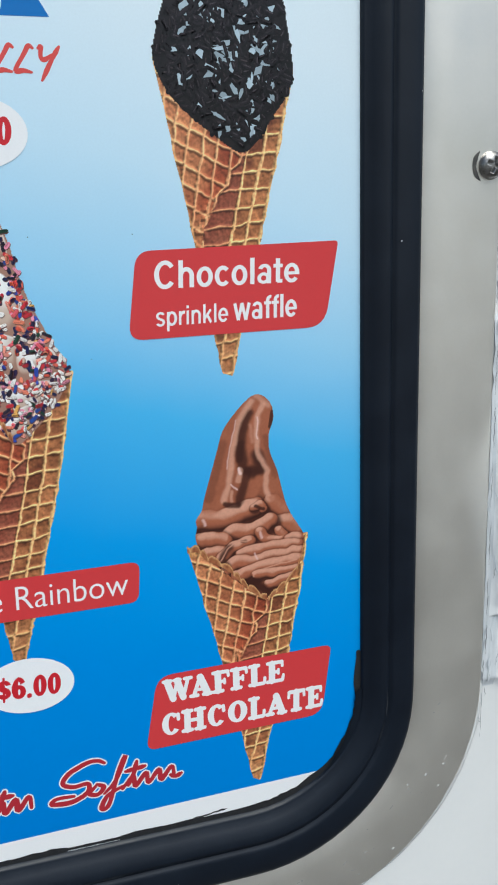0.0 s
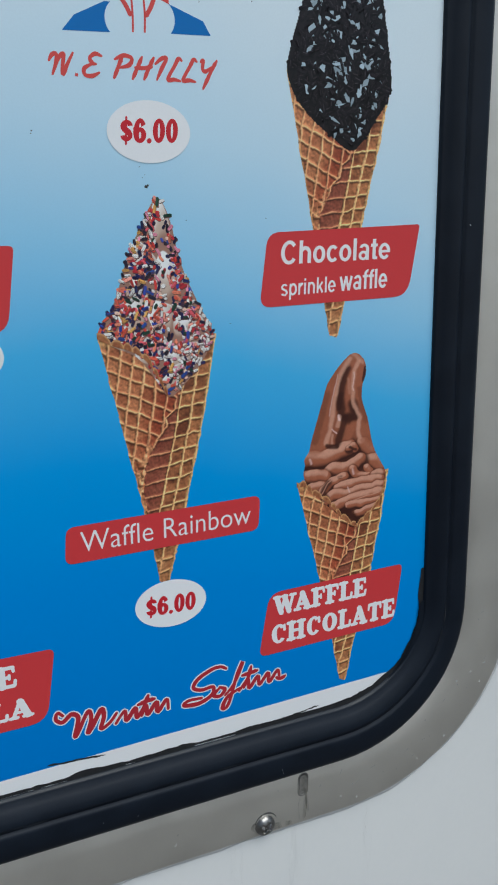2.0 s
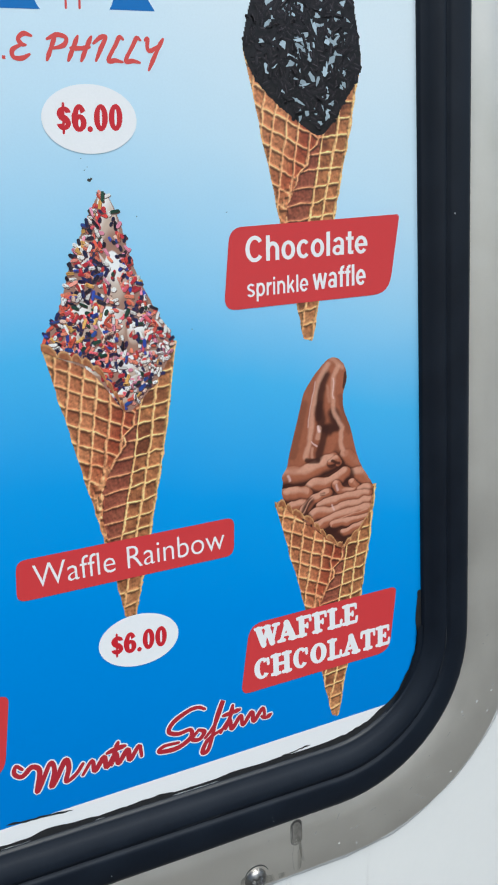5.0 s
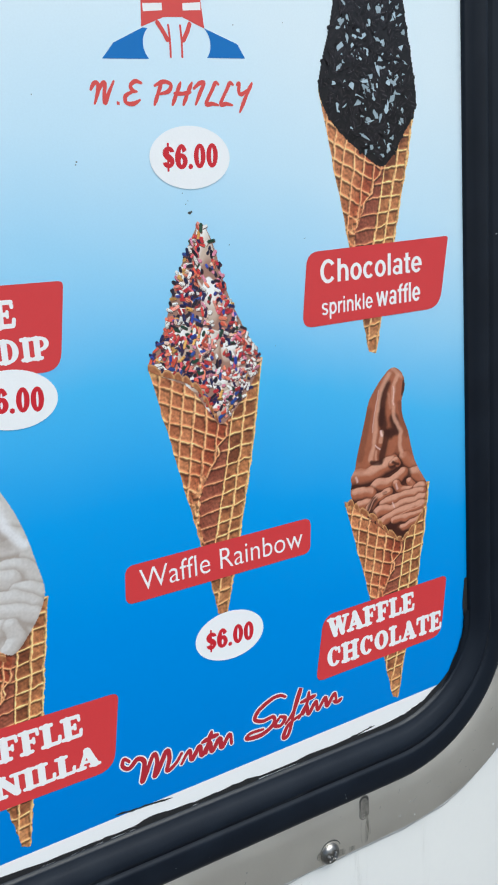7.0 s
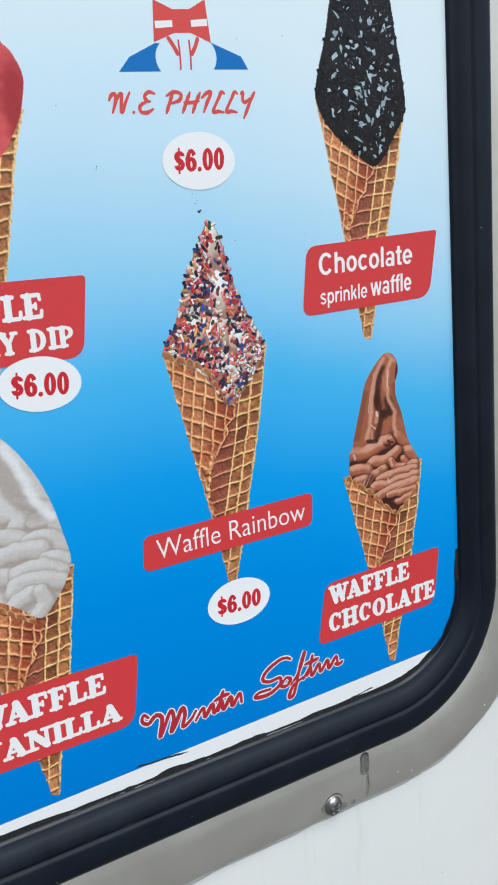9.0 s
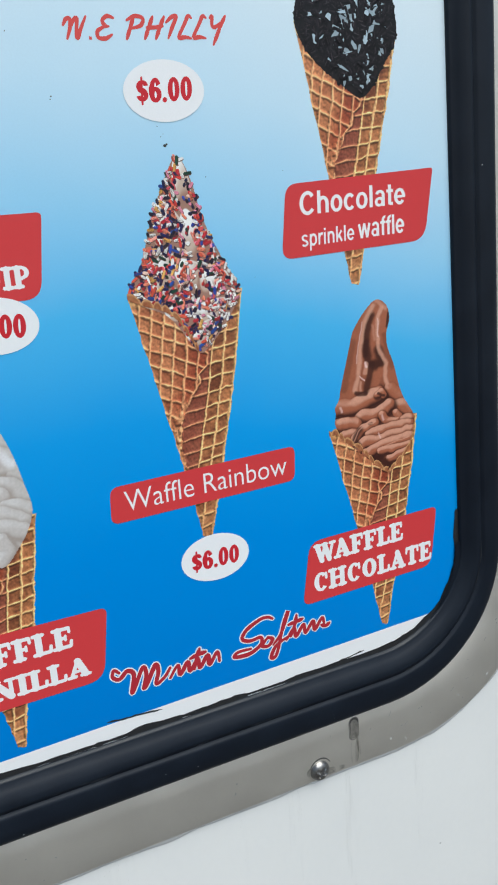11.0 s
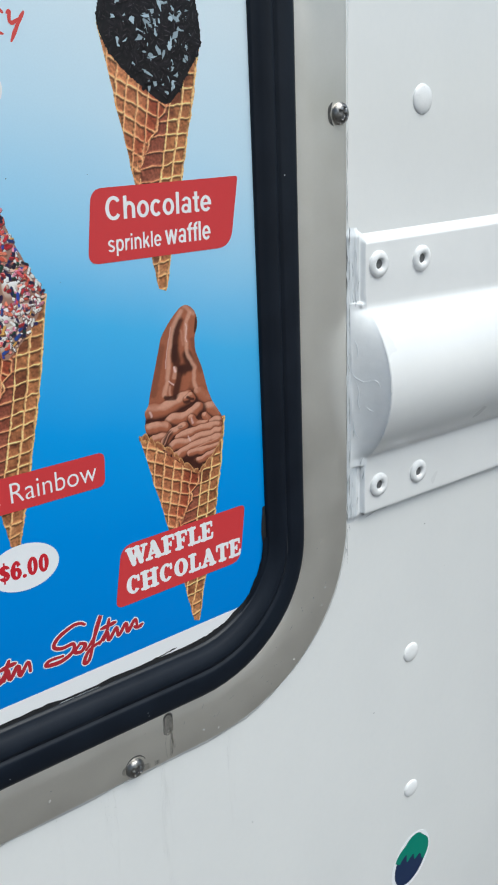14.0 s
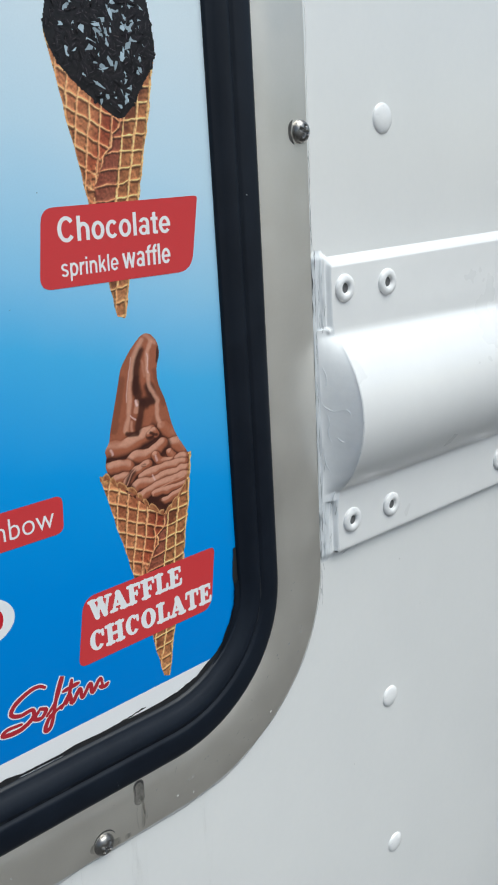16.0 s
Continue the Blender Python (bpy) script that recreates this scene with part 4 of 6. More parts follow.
choc_ridges = [
    ([(-114.7, -10.1), (-118.6, -16.1), (-121.0, -24.3), (-122.1, -32.1), (-123.0, -39.1), (-124.9, -45.3)], 1.63, 2, 0.85, 0.85),
    ([(-120.2, -16.6), (-122.2, -24.2), (-123.6, -33.3)], 0.41, 3, 0.9, 0.5),
    ([(-110.4, -11.1), (-112.1, -15.5), (-112.7, -22.6), (-112.0, -29.2), (-108.7, -35.3), (-109.4, -41.0), (-108.3, -44.4)], 1.46, 2, 0.85, 0.85),
    ([(-112.1, -16.2), (-112.5, -23.3)], 0.41, 3, 0.8, 0.7),
    ([(-112.9, -8.2), (-110.9, -9.9), (-108.5, -11.7)], 1.46, 2, 0.8, 0.6),
]
choc_glints = [
    ([(-118.7, -34.3), (-119.5, -38.2)], 1.3, 2, 0.6, 0.8),
    ([(-119.2, -33.9), (-118.7, -35.4)], 0.81, 3, 0.7, 0.95),
    ([(-122.2, -39.6), (-119.8, -41.4)], 0.41, 3, 0.6, 0.8),
    ([(-121.8, -42.2), (-122.2, -45.3)], 0.98, 2, 0.7, 0.7),
    ([(-124.2, -46.5), (-119.2, -47.4)], 1.3, 0, 0.8, 0.9),
]
# folds of the swirl from the back to the front: spine and half-width
choc_folds = [
    ([(-106.8, -47.3), (-102.9, -50.5), (-100.4, -53.7)], 3.2),
    ([(-104.2, -55.3), (-99.8, -55.8), (-96.3, -59.8)], 3.2),
    ([(-137.1, -51.6), (-136.2, -55.8)], 1.9),
    ([(-133.4, -51.2), (-126.6, -52.1), (-120.3, -50.9), (-113.9, -48.7)], 3.9),
    ([(-113.9, -48.7), (-111.2, -48.1), (-110.2, -49.7)], 1.6),
    ([(-136.1, -59.0), (-133.7, -58.1)], 1.9),
    ([(-124.5, -59.9), (-120.8, -57.1), (-115.8, -57.6), (-110.0, -55.8), (-107.6, -54.5)], 3.2),
    ([(-132.2, -59.1), (-128.4, -59.1), (-124.5, -60.3)], 3.0),
    ([(-111.4, -58.1), (-108.9, -61.3), (-105.0, -62.1), (-102.1, -60.6), (-104.1, -58.5)], 1.9),
    ([(-100.1, -62.6), (-96.3, -62.3)], 2.5),
    ([(-130.7, -64.5), (-127.3, -64.5), (-124.3, -65.6)], 3.0),
    ([(-126.2, -68.3), (-124.3, -65.2), (-121.0, -62.8), (-115.2, -61.5)], 2.4),
    ([(-118.0, -66.3), (-111.7, -65.2), (-104.9, -64.8), (-97.2, -64.6)], 2.6),
    ([(-123.7, -71.4), (-120.4, -68.8), (-114.5, -69.2), (-104.9, -68.2), (-96.1, -67.6)], 2.6),
    ([(-119.7, -74.3), (-113.5, -72.5), (-105.7, -71.4), (-96.5, -70.6)], 2.9),
    ([(-112.9, -74.6), (-105.2, -74.7), (-97.4, -73.8)], 1.9),
    ([(-108.0, -79.1), (-103.6, -78.1), (-98.3, -77.1)], 1.9),
]
choc_marks = [
    ([(-117.7, -77.4), (-113.3, -78.3), (-108.4, -82.1)], 2.6, 0, 0.9, 0.95),
    ([(-124.2, -69.7), (-125.8, -66.7), (-122.9, -62.9)], 2.2, 0, 0.9, 0.9),
    ([(-113.1, -48.2), (-111.3, -49.4), (-110.2, -49.7)], 0.8, 0, 0.8, 0.9),
    ([(-118.4, -61.3), (-116.9, -61.0)], 0.7, 0, 0.8, 0.8),
    ([(-132.6, -51.3), (-131.9, -53.4)], 0.9, 3, 0.9, 0.6),
    ([(-111.4, -58.1), (-110.7, -60.7)], 0.7, 3, 0.9, 0.6),
    ([(-113.4, -66.4), (-112.6, -68.2)], 0.7, 3, 0.9, 0.6),
    ([(-126.2, -67.5), (-123.4, -63.3), (-120.5, -61.6), (-114.7, -60.8)], 0.5, 2, 0.9, 0.7),
    ([(-113.9, -75.3), (-113.0, -73.8), (-105.7, -71.8), (-97.0, -70.7)], 0.5, 2, 0.9, 0.7),
    ([(-133.1, -62.6), (-131.2, -62.2)], 0.5, 2, 0.9, 0.7),
]


def folds_ink(under, folds, pal, seed):
    """Overlapping rounded folds, each lit from the upper left and shading what lies behind it."""
    def colours(x, z):
        c = under(x, z)
        xx = x + 1.0 * (value_noise(x / 2.6, z / 2.6, seed) - 0.5)
        zz = z + 1.0 * (value_noise(x / 2.6, z / 2.6, seed + 1) - 0.5)
        for pts, r in folds:
            line = catmull(pts, 5)
            best, ox, oz = np.full(x.shape, 1e9), np.zeros(x.shape), np.zeros(x.shape)
            for p, q in zip(line, line[1:]):
                d = q - p
                t = np.clip(((xx - p[0]) * d[0] + (zz - p[1]) * d[1]) / max(d @ d, 1e-9), 0, 1)
                ex, ez = xx - p[0] - t * d[0], zz - p[1] - t * d[1]
                far = np.hypot(ex, ez)
                nearer = far < best
                best, ox, oz = np.where(nearer, far, best), np.where(nearer, ex, ox), np.where(nearer, ez, oz)
            u, w = ox / r, oz / r
            c = mix(c, pal[0], 0.9 * smoothstep(1.6, 1.0, np.hypot(u - 0.14, w + 0.24)))
            lit = -0.30 * u + 0.62 * w + 0.72 * np.sqrt(np.clip(1 - u * u - w * w, 0, 1))
            fold = mix(np.broadcast_to(pal[0], (len(x), 3)), pal[1], smoothstep(-0.25, 0.62, lit))
            fold = mix(fold, pal[2], 0.95 * smoothstep(0.66, 0.97, lit))
            c = mix(c, fold, smoothstep(1.04, 0.94, best / r))
        return c

    return colours


def choc_base(x, z):
    return mix(np.broadcast_to(CHOC[1], (len(x), 3)), CHOC[0], 0.30 * value_noise(x / 3.6, z / 3.0, 4) + 0.06)


choc_ink = strokes_ink(folds_ink(choc_base, choc_folds, CHOC, 21), choc_sides + choc_hollow + choc_ridges + choc_glints + choc_marks, CHOC, 5)
printed("soft_ice", [tuple(p) for p in catmull(body, 5, True)], choc_ink, -0.25, choc, "printed swirl of chocolate soft ice", 0.2)
rim_ring("rim", [(-138.5, -61.2), (-134.7, -61.6), (-130.6, -65.5), (-126.2, -68.0), (-121.4, -72.1), (-117.0, -77.3), (-112.5, -80.9), (-108.7, -83.7)], choc, 61)
rim_ring("rim", [(-108.4, -83.7), (-104.9, -80.9), (-100.9, -77.7), (-97.6, -74.0), (-95.5, -69.0), (-94.3, -62.5)], choc, 62, bite=1.2)

# vanilla soft ice
L, R = [(-307.5, -68), (-298, -112), (-288.4, -142), (-284.6, -161.8)], [(-264.6, -69), (-268.6, -94.3), (-271.4, -114.6), (-278.2, -143.5), (-281.4, -163)]
van = cone_print("printed vanilla soft ice in a waffle cone", L, R, [], -68, -163, 23)
van_horn = [
    ([(-290.2, -17.2), (-286.1, -28.9), (-282.9, -42.0), (-276.4, -45.6)], 4.96, 0, 0.8, 0.75),
    ([(-293.5, -22.8), (-291.0, -33.5), (-287.0, -42.0), (-282.9, -46.7)], 3.2, 2, 0.8, 0.9),
    ([(-285.3, -19.7), (-279.6, -31.7), (-276.4, -41.0), (-270.7, -48.3)], 2.72, 3, 0.8, 0.85),
    ([(-295.1, -26.4), (-294.3, -36.7), (-291.8, -41.9)], 3.04, 0, 0.9, 0.6),
]
van_folds = [
    ([(-282.2, -42.3), (-272.2, -46.7), (-270.0, -49.6)], 4.2),
    ([(-296.5, -44.0), (-287.7, -44.7), (-284.4, -44.2)], 3.3),
    ([(-285.4, -51.1), (-280.6, -47.4), (-276.6, -50.6)], 3.3),
    ([(-277.7, -49.1), (-271.1, -49.4), (-268.2, -55.9)], 3.3),
    ([(-296.4, -53.5), (-288.7, -52.8), (-281.0, -56.8)], 3.5),
    ([(-281.0, -56.8), (-273.2, -56.0), (-267.7, -62.0)], 3.3),
    ([(-294.2, -61.2), (-286.5, -59.2), (-276.5, -60.1)], 3.8),
    ([(-275.4, -65.1), (-271.0, -64.9), (-267.2, -66.8)], 3.5),
    ([(-296.4, -66.7), (-289.7, -68.1)], 3.8),
    ([(-285.3, -67.8), (-277.6, -67.0), (-269.8, -71.1)], 3.8),
    ([(-288.6, -74.2), (-285.3, -71.4), (-276.5, -72.0), (-269.8, -74.6)], 3.5),
    ([(-289.6, -80.0), (-283.0, -76.6), (-277.5, -77.8)], 3.3),
    ([(-280.8, -85.4), (-276.8, -81.5), (-278.6, -76.3)], 3.1),
]


def van_base(x, z):
    return mix(np.broadcast_to(VAN[1], (len(x), 3)), VAN[2], value_noise(x / 4.0, z / 5.0, 4))


van_ink = strokes_ink(folds_ink(van_base, van_folds, VAN, 33), van_horn, VAN, 15)
body = [(-300, -4.5), (-294.7, -8.3), (-288.5, -13.5), (-283, -19), (-278.2, -26), (-274.2, -33.4), (-271.2, -41), (-269, -48.4), (-267.2, -57), (-265.6, -66), (-267.5, -73), (-272, -80), (-279, -87), (-286, -82), (-293, -77), (-300, -74), (-306, -68), (-309, -40), (-307, -12)]
printed("soft_ice", [tuple(p) for p in catmull(body, 5, True)], van_ink, -0.25, van, "printed swirl of white soft ice", 0.28)
rim_ring("rim", [(-307.0, -70.0), (-300.0, -75.0), (-294.0, -79.0), (-288.0, -83.0), (-281.5, -87.5)], van, 63, bite=2.0, pitch=4.6)

# cherry dip
L, R = [(-308, 92), (-297, 42), (-287.5, -1)], [(-263.2, 93), (-267, 81.3), (-271.3, 60.4), (-275.8, 38.9), (-284.5, -2)]
cher = cone_print("printed cherry-dipped soft ice in a waffle cone", L, R, [], 92, -2, 31)
body = [(-284, 152), (-278, 135), (-270, 116), (-265, 110), (-262.2, 103), (-263.4, 95), (-266, 88), (-273, 77.5), (-284, 69), (-294, 77), (-303, 88), (-308, 96), (-306, 108), (-298, 122), (-291, 140)]
cr_ = random.Random(8)
cher_glints = []
for k in range(16):
    x, z = cr_.uniform(-296, -264), cr_.uniform(92, 134)
    cher_glints.append(([(x, z), (x + cr_.uniform(0.2, 0.9), z + cr_.uniform(-0.4, 0.6)), (x + cr_.uniform(0.6, 1.6), z - cr_.uniform(0.2, 1.2))], cr_.uniform(0.2, 0.42), 3, 0.7, cr_.uniform(0.4, 0.9)))


def cher_base(x, z):
    n = value_noise(x / 7.0, z / 8.0, 5) + 0.4 * value_noise(x / 2.5, z / 2.5, 6)
    return mix(np.broadcast_to(CHERRY[0], (len(x), 3)), CHERRY[2], smoothstep(0.25, 1.15, n))


printed("cherry_dip", [tuple(p) for p in catmull(body, 5, True)], strokes_ink(cher_base, cher_glints, CHERRY, 20), -0.25, cher, "printed glossy red cherry coating", 0.26)

# ---- sprinkle prints ----
def capsules(items, y0, shade):
    """Flat rounded rods: (x, z, length, width, angle, ink, shine, level)."""
    verts, faces, inks = [], [], []
    for x, z, ln, w, a, col, shine, lev in items:
        c, s = math.cos(a), math.sin(a)
        for length, width, off, cc, up, drop in ((ln * 0.98, w * 1.05, 0.0, shade, -0.00005, 0.28), (ln, w, 0.0, col, 0.0, 0.0), (ln * 0.6, w * 0.32, w * 0.16, shine, 0.00004, 0.0)):
            k = len(verts)
            hl = max(length - width, 0.05) / 2
            ring = []
            for e, b0 in ((1, -90), (-1, 90)):
                for j in range(4):
                    b = radians(b0 + 60 * j)
                    ring.append((e * hl + width / 2 * math.cos(b), width / 2 * math.sin(b)))
            for px, pz in ring:
                pz += off * (1 if c > 0 else -1)
                verts.append(V3(x + c * px - s * pz + 0.4 * drop, z + s * px + c * pz - drop, y0 - lev - up))
                inks.append(cc)
            faces.append(tuple(range(k, k + 8)))
    return verts, faces, inks


def scatter(outline, count, seed):
    rnd = random.Random(seed)
    o = np.array(outline)
    out = []
    while len(out) < count:
        xs_ = np.array([rnd.uniform(o[:, 0].min(), o[:, 0].max()) for _ in range(400)])
        zs_ = np.array([rnd.uniform(o[:, 1].min(), o[:, 1].max()) for _ in range(400)])
        ok = inside(outline, xs_, zs_)
        out += list(zip(xs_[ok], zs_[ok]))
    return out[:count]


# rainbow sprinkles
L, R = [(-221.0, 4.8), (-212.9, -29.6), (-205.5, -62.5), (-199.6, -94)], [(-174.4, 3.8), (-181.0, -33), (-188.1, -63.9), (-191.8, -80), (-195.8, -95)]
rain = cone_print("printed waffle cone with rainbow sprinkles", L, R, [], 5, -95, 41)
body = [(-197.2, 53.4), (-200.6, 49), (-203.6, 43), (-207, 36.5), (-210, 29), (-212.6, 21), (-215.6, 14), (-219.4, 9.5), (-219.6, 4), (-213.5, 0.5), (-206, -3.5), (-200, -11), (-194, -19), (-188, -15), (-181.5, -8), (-176.4, 1),
        (-176.8, 7), (-180.5, 13), (-183.5, 19), (-186.8, 26), (-189.5, 34), (-191.6, 43), (-194.4, 50.5)]
rain_body = [tuple(p) for p in catmull(body, 5, True)]
RB = (ink(158, 120, 104), ink(196, 174, 158), ink(240, 238, 236), ink(248, 248, 250))
rain_lobes = [(-196, 44, 3.5, 8, 5), (-202, 30, 5, 8, 20), (-194, 26, 5, 9, -10), (-206, 14, 7, 6, 25), (-195, 11, 6, 7, 30), (-186, 8, 6, 5, -25), (-211, 4, 6, 4, 20), (-200, -1, 7, 5, 30), (-188, -3, 8, 4.5, 25), (-193, -11, 7, 4, 20)]
printed("soft_ice", rain_body, lobes_ink(RB[0], rain_lobes, RB), -0.25, rain, "printed white soft ice under sprinkles", 0.24)
rim_ring("rim", [(-221.0, 6.0), (-215.0, 3.0), (-208.5, 0.8), (-202.5, -3.5), (-198.5, -10.0), (-194.6, -17.5)], rain, 65, -0.66, 2.4, 4.9)
SPR = [ink(234, 106, 88), ink(230, 92, 104), ink(48, 72, 166), ink(238, 150, 132), ink(222, 92, 70), ink(206, 62, 58), ink(224, 128, 100), ink(186, 44, 56), ink(30, 38, 92), ink(24, 30, 66), ink(30, 28, 48), ink(226, 170, 92), ink(226, 140, 164), ink(28, 66, 52), ink(44, 30, 70), ink(236, 200, 180), ink(40, 74, 150), ink(28, 34, 74)]
rnd = random.Random(77)
items = []
for i, (x, z) in enumerate(scatter(rain_body, 1060, 70)):
    bare = math.exp(-(((x + 193.5 + 0.10 * (z - 20)) / 2.3) ** 2)) * (4 < z < 36) + math.exp(-(((x + 195.2) / 2.4) ** 2) - ((z - 47) / 7) ** 2)
    low = 1 - min(1.0, max(0.0, (z + 16) / 9))
    if rnd.random() < 0.85 * bare or rnd.random() < 0.35 * low:
        continue
    if z < np.interp(x, [-221, -208.5, -202.5, -194.6, -186, -176], [5, 0.3, -5, -18.5, -15, -1]) + 0.3:
        continue
    pale = rnd.random() < (0.36 if x > -192 and z < 14 else 0.15)
    col = ink(240, 234, 230) * rnd.uniform(0.8, 1.1) if pale else SPR[rnd.randrange(len(SPR)) if rnd.random() < 0.5 else int(value_noise(np.array([x / 4.0]), np.array([z / 4.0]), 61)[0] * 0.999 * len(SPR))] * rnd.uniform(0.75, 1.25)
    items.append((x, z, rnd.uniform(1.5, 3.6), rnd.uniform(0.85, 1.25), rnd.uniform(0, 6.28), col, np.clip(col * rnd.uniform(1.0, 1.35) + rnd.uniform(0.0, 0.03), 0, 0.9), 0.06 + 0.00012 * i))
v, f, k = capsules(items, -0.25, ink(98, 64, 62))
tagged(raw("sprinkle_print", v, f, ink_print, rain, "printed rainbow sprinkles", inks=k), kind="stuff")

# chocolate sprinkles
L, R = [(-146, 98.5), (-133.6, 43.2), (-124.8, 0.4)], [(-100, 97), (-104, 75), (-111, 43.7), (-116.2, 20), (-121.2, -1)]
dark = cone_print("printed waffle cone covered in chocolate sprinkles", L, R, [], 98, -1, 53)
body = [(-122.5, 162), (-127, 158.5), (-131, 151), (-134, 144), (-137, 135), (-140, 121), (-144, 108), (-145.6, 98), (-141.5, 89), (-135, 82.5), (-128, 77.5), (-118, 71.5), (-112, 75), (-106.5, 83), (-101.6, 90),
        (-100, 97), (-102, 110), (-104.6, 122.5), (-106.8, 134), (-110.5, 147), (-115, 157), (-119, 161.5)]
dark_body = [tuple(p) for p in catmull(body, 5, True)]


def dark_base(x, z):
    n = value_noise(x / 1.2, z / 1.2, 5)
    return mix(np.broadcast_to(ink(12, 10, 14), (len(x), 3)), ink(28, 22, 25), n)


printed("coating", dark_body, dark_base, -0.25, dark, "printed dark chocolate coating", 0.36)
core = [(-122.5 + (x + 122.5) * 0.945, 112 + (z - 112) * 0.972) for x, z in dark_body]
items = []
spots = scatter(core, 1150, 90)
for i, (x, z) in enumerate(spots):
    items.append((x, z, rnd.uniform(2.6, 4.6), rnd.uniform(1.0, 1.35), rnd.uniform(0, 6.28), ink(18, 14, 18) * rnd.uniform(0.5, 1.8), ink(64, 54, 58) * rnd.uniform(0.3, 1.0), 0.06 + 0.0001 * i))
v, f, k = capsules(items, -0.25, ink(8, 7, 10))
# pale coating showing between the rods
for i, (x, z) in enumerate(scatter([(-122.5 + (x + 122.5) * 0.88, 108 + (z - 108) * 0.92) for x, z in dark_body], 175, 91)):
    if rnd.random() < 0.35 * (z > 135) + 0.25 * (x < -135):
        continue
    m = rnd.randrange(4, 7)
    a0, along, across = rnd.uniform(0, 6.28), rnd.uniform(1.0, 3.0), rnd.uniform(0.55, 1.4)
    ca, sa = math.cos(a0), math.sin(a0)
    ring = []
    for j in range(m):
        q, g = 6.28 * j / m, rnd.uniform(0.45, 1.2)
        ex, ez = along * g * math.cos(q), across * g * math.sin(q)
        ring.append((x + ca * ex - sa * ez, z + sa * ex + ca * ez))
    k0 = len(v)
    tone = ink(172, 190, 202) * rnd.uniform(0.6, 1.05)
    v += [V3(px, pz, -0.50 - 0.0004 * i) for px, pz in ring]
    k += [tone] * m
    f.append(tuple(range(k0, k0 + m)))
top_rods = []
for i, (x, z) in enumerate(spots[::3]):
    top_rods.append((x + rnd.uniform(-1, 1), z + rnd.uniform(-1, 1), rnd.uniform(2.6, 4.8), rnd.uniform(1.0, 1.4), rnd.uniform(0, 6.28), ink(22, 18, 23) * rnd.uniform(0.5, 1.9), ink(74, 66, 72) * rnd.uniform(0.3, 1.0), 0.40 + 0.0001 * i))
v2, f2, k2 = capsules(top_rods, -0.25, ink(8, 7, 10))
f += [tuple(q + len(v) for q in face) for face in f2]
v, k = v + v2, k + k2
tagged(raw("sprinkle_print", v, f, ink_print, dark, "printed dark chocolate sprinkles", inks=k), kind="stuff")

# ---- lettering ----
def words(text, quad, y, mat, parent, label="", bold=0.0, name="lettering"):
    """Words in the built-in font, laid into the box (left, bottom, right, top) or onto four corners bl, br, tr, tl."""
    cu = bpy.data.curves.new("words", "FONT")
    cu.body, cu.offset, cu.resolution_u = text, bold, 4
    tmp = new("words", cu)
    me = bpy.data.meshes.new_from_object(tmp.evaluated_get(bpy.context.evaluated_depsgraph_get()))
    co = np.array([v.co[:2] for v in me.vertices])
    faces = [tuple(p.vertices) for p in me.polygons]
    bpy.data.objects.remove(tmp)
    bpy.data.meshes.remove(me)
    uv = (co - co.min(0)) / (co.max(0) - co.min(0))
    if len(quad) == 4 and np.isscalar(quad[0]):
        l, b, r, t = quad
        quad = ((l, b), (r, b), (r, t), (l, t))
    bl, br, tr, tl = (np.array(q, float) for q in quad)
    u, w = uv[:, :1], uv[:, 1:]
    p = bl * (1 - u) * (1 - w) + br * u * (1 - w) + tr * u * w + tl * (1 - u) * w
    return raw(name, [V3(x, z, y) for x, z in p], faces, mat, parent, label)


# heavy rounded serif capitals: strokes as (kind, numbers) in a box of height 1
def stem(x, top=1.0, foot=0.0, w=0.24, serifs="tb"):
    out = [("bar", x, foot + 0.09, x, top - 0.09, w)]
    if "t" in serifs:
        out.append(("bar", x - 0.2, top - 0.07, x + 0.2, top - 0.07, 0.14))
    if "b" in serifs:
        out.append(("bar", x - 0.2, foot + 0.07, x + 0.2, foot + 0.07, 0.14))
    return out


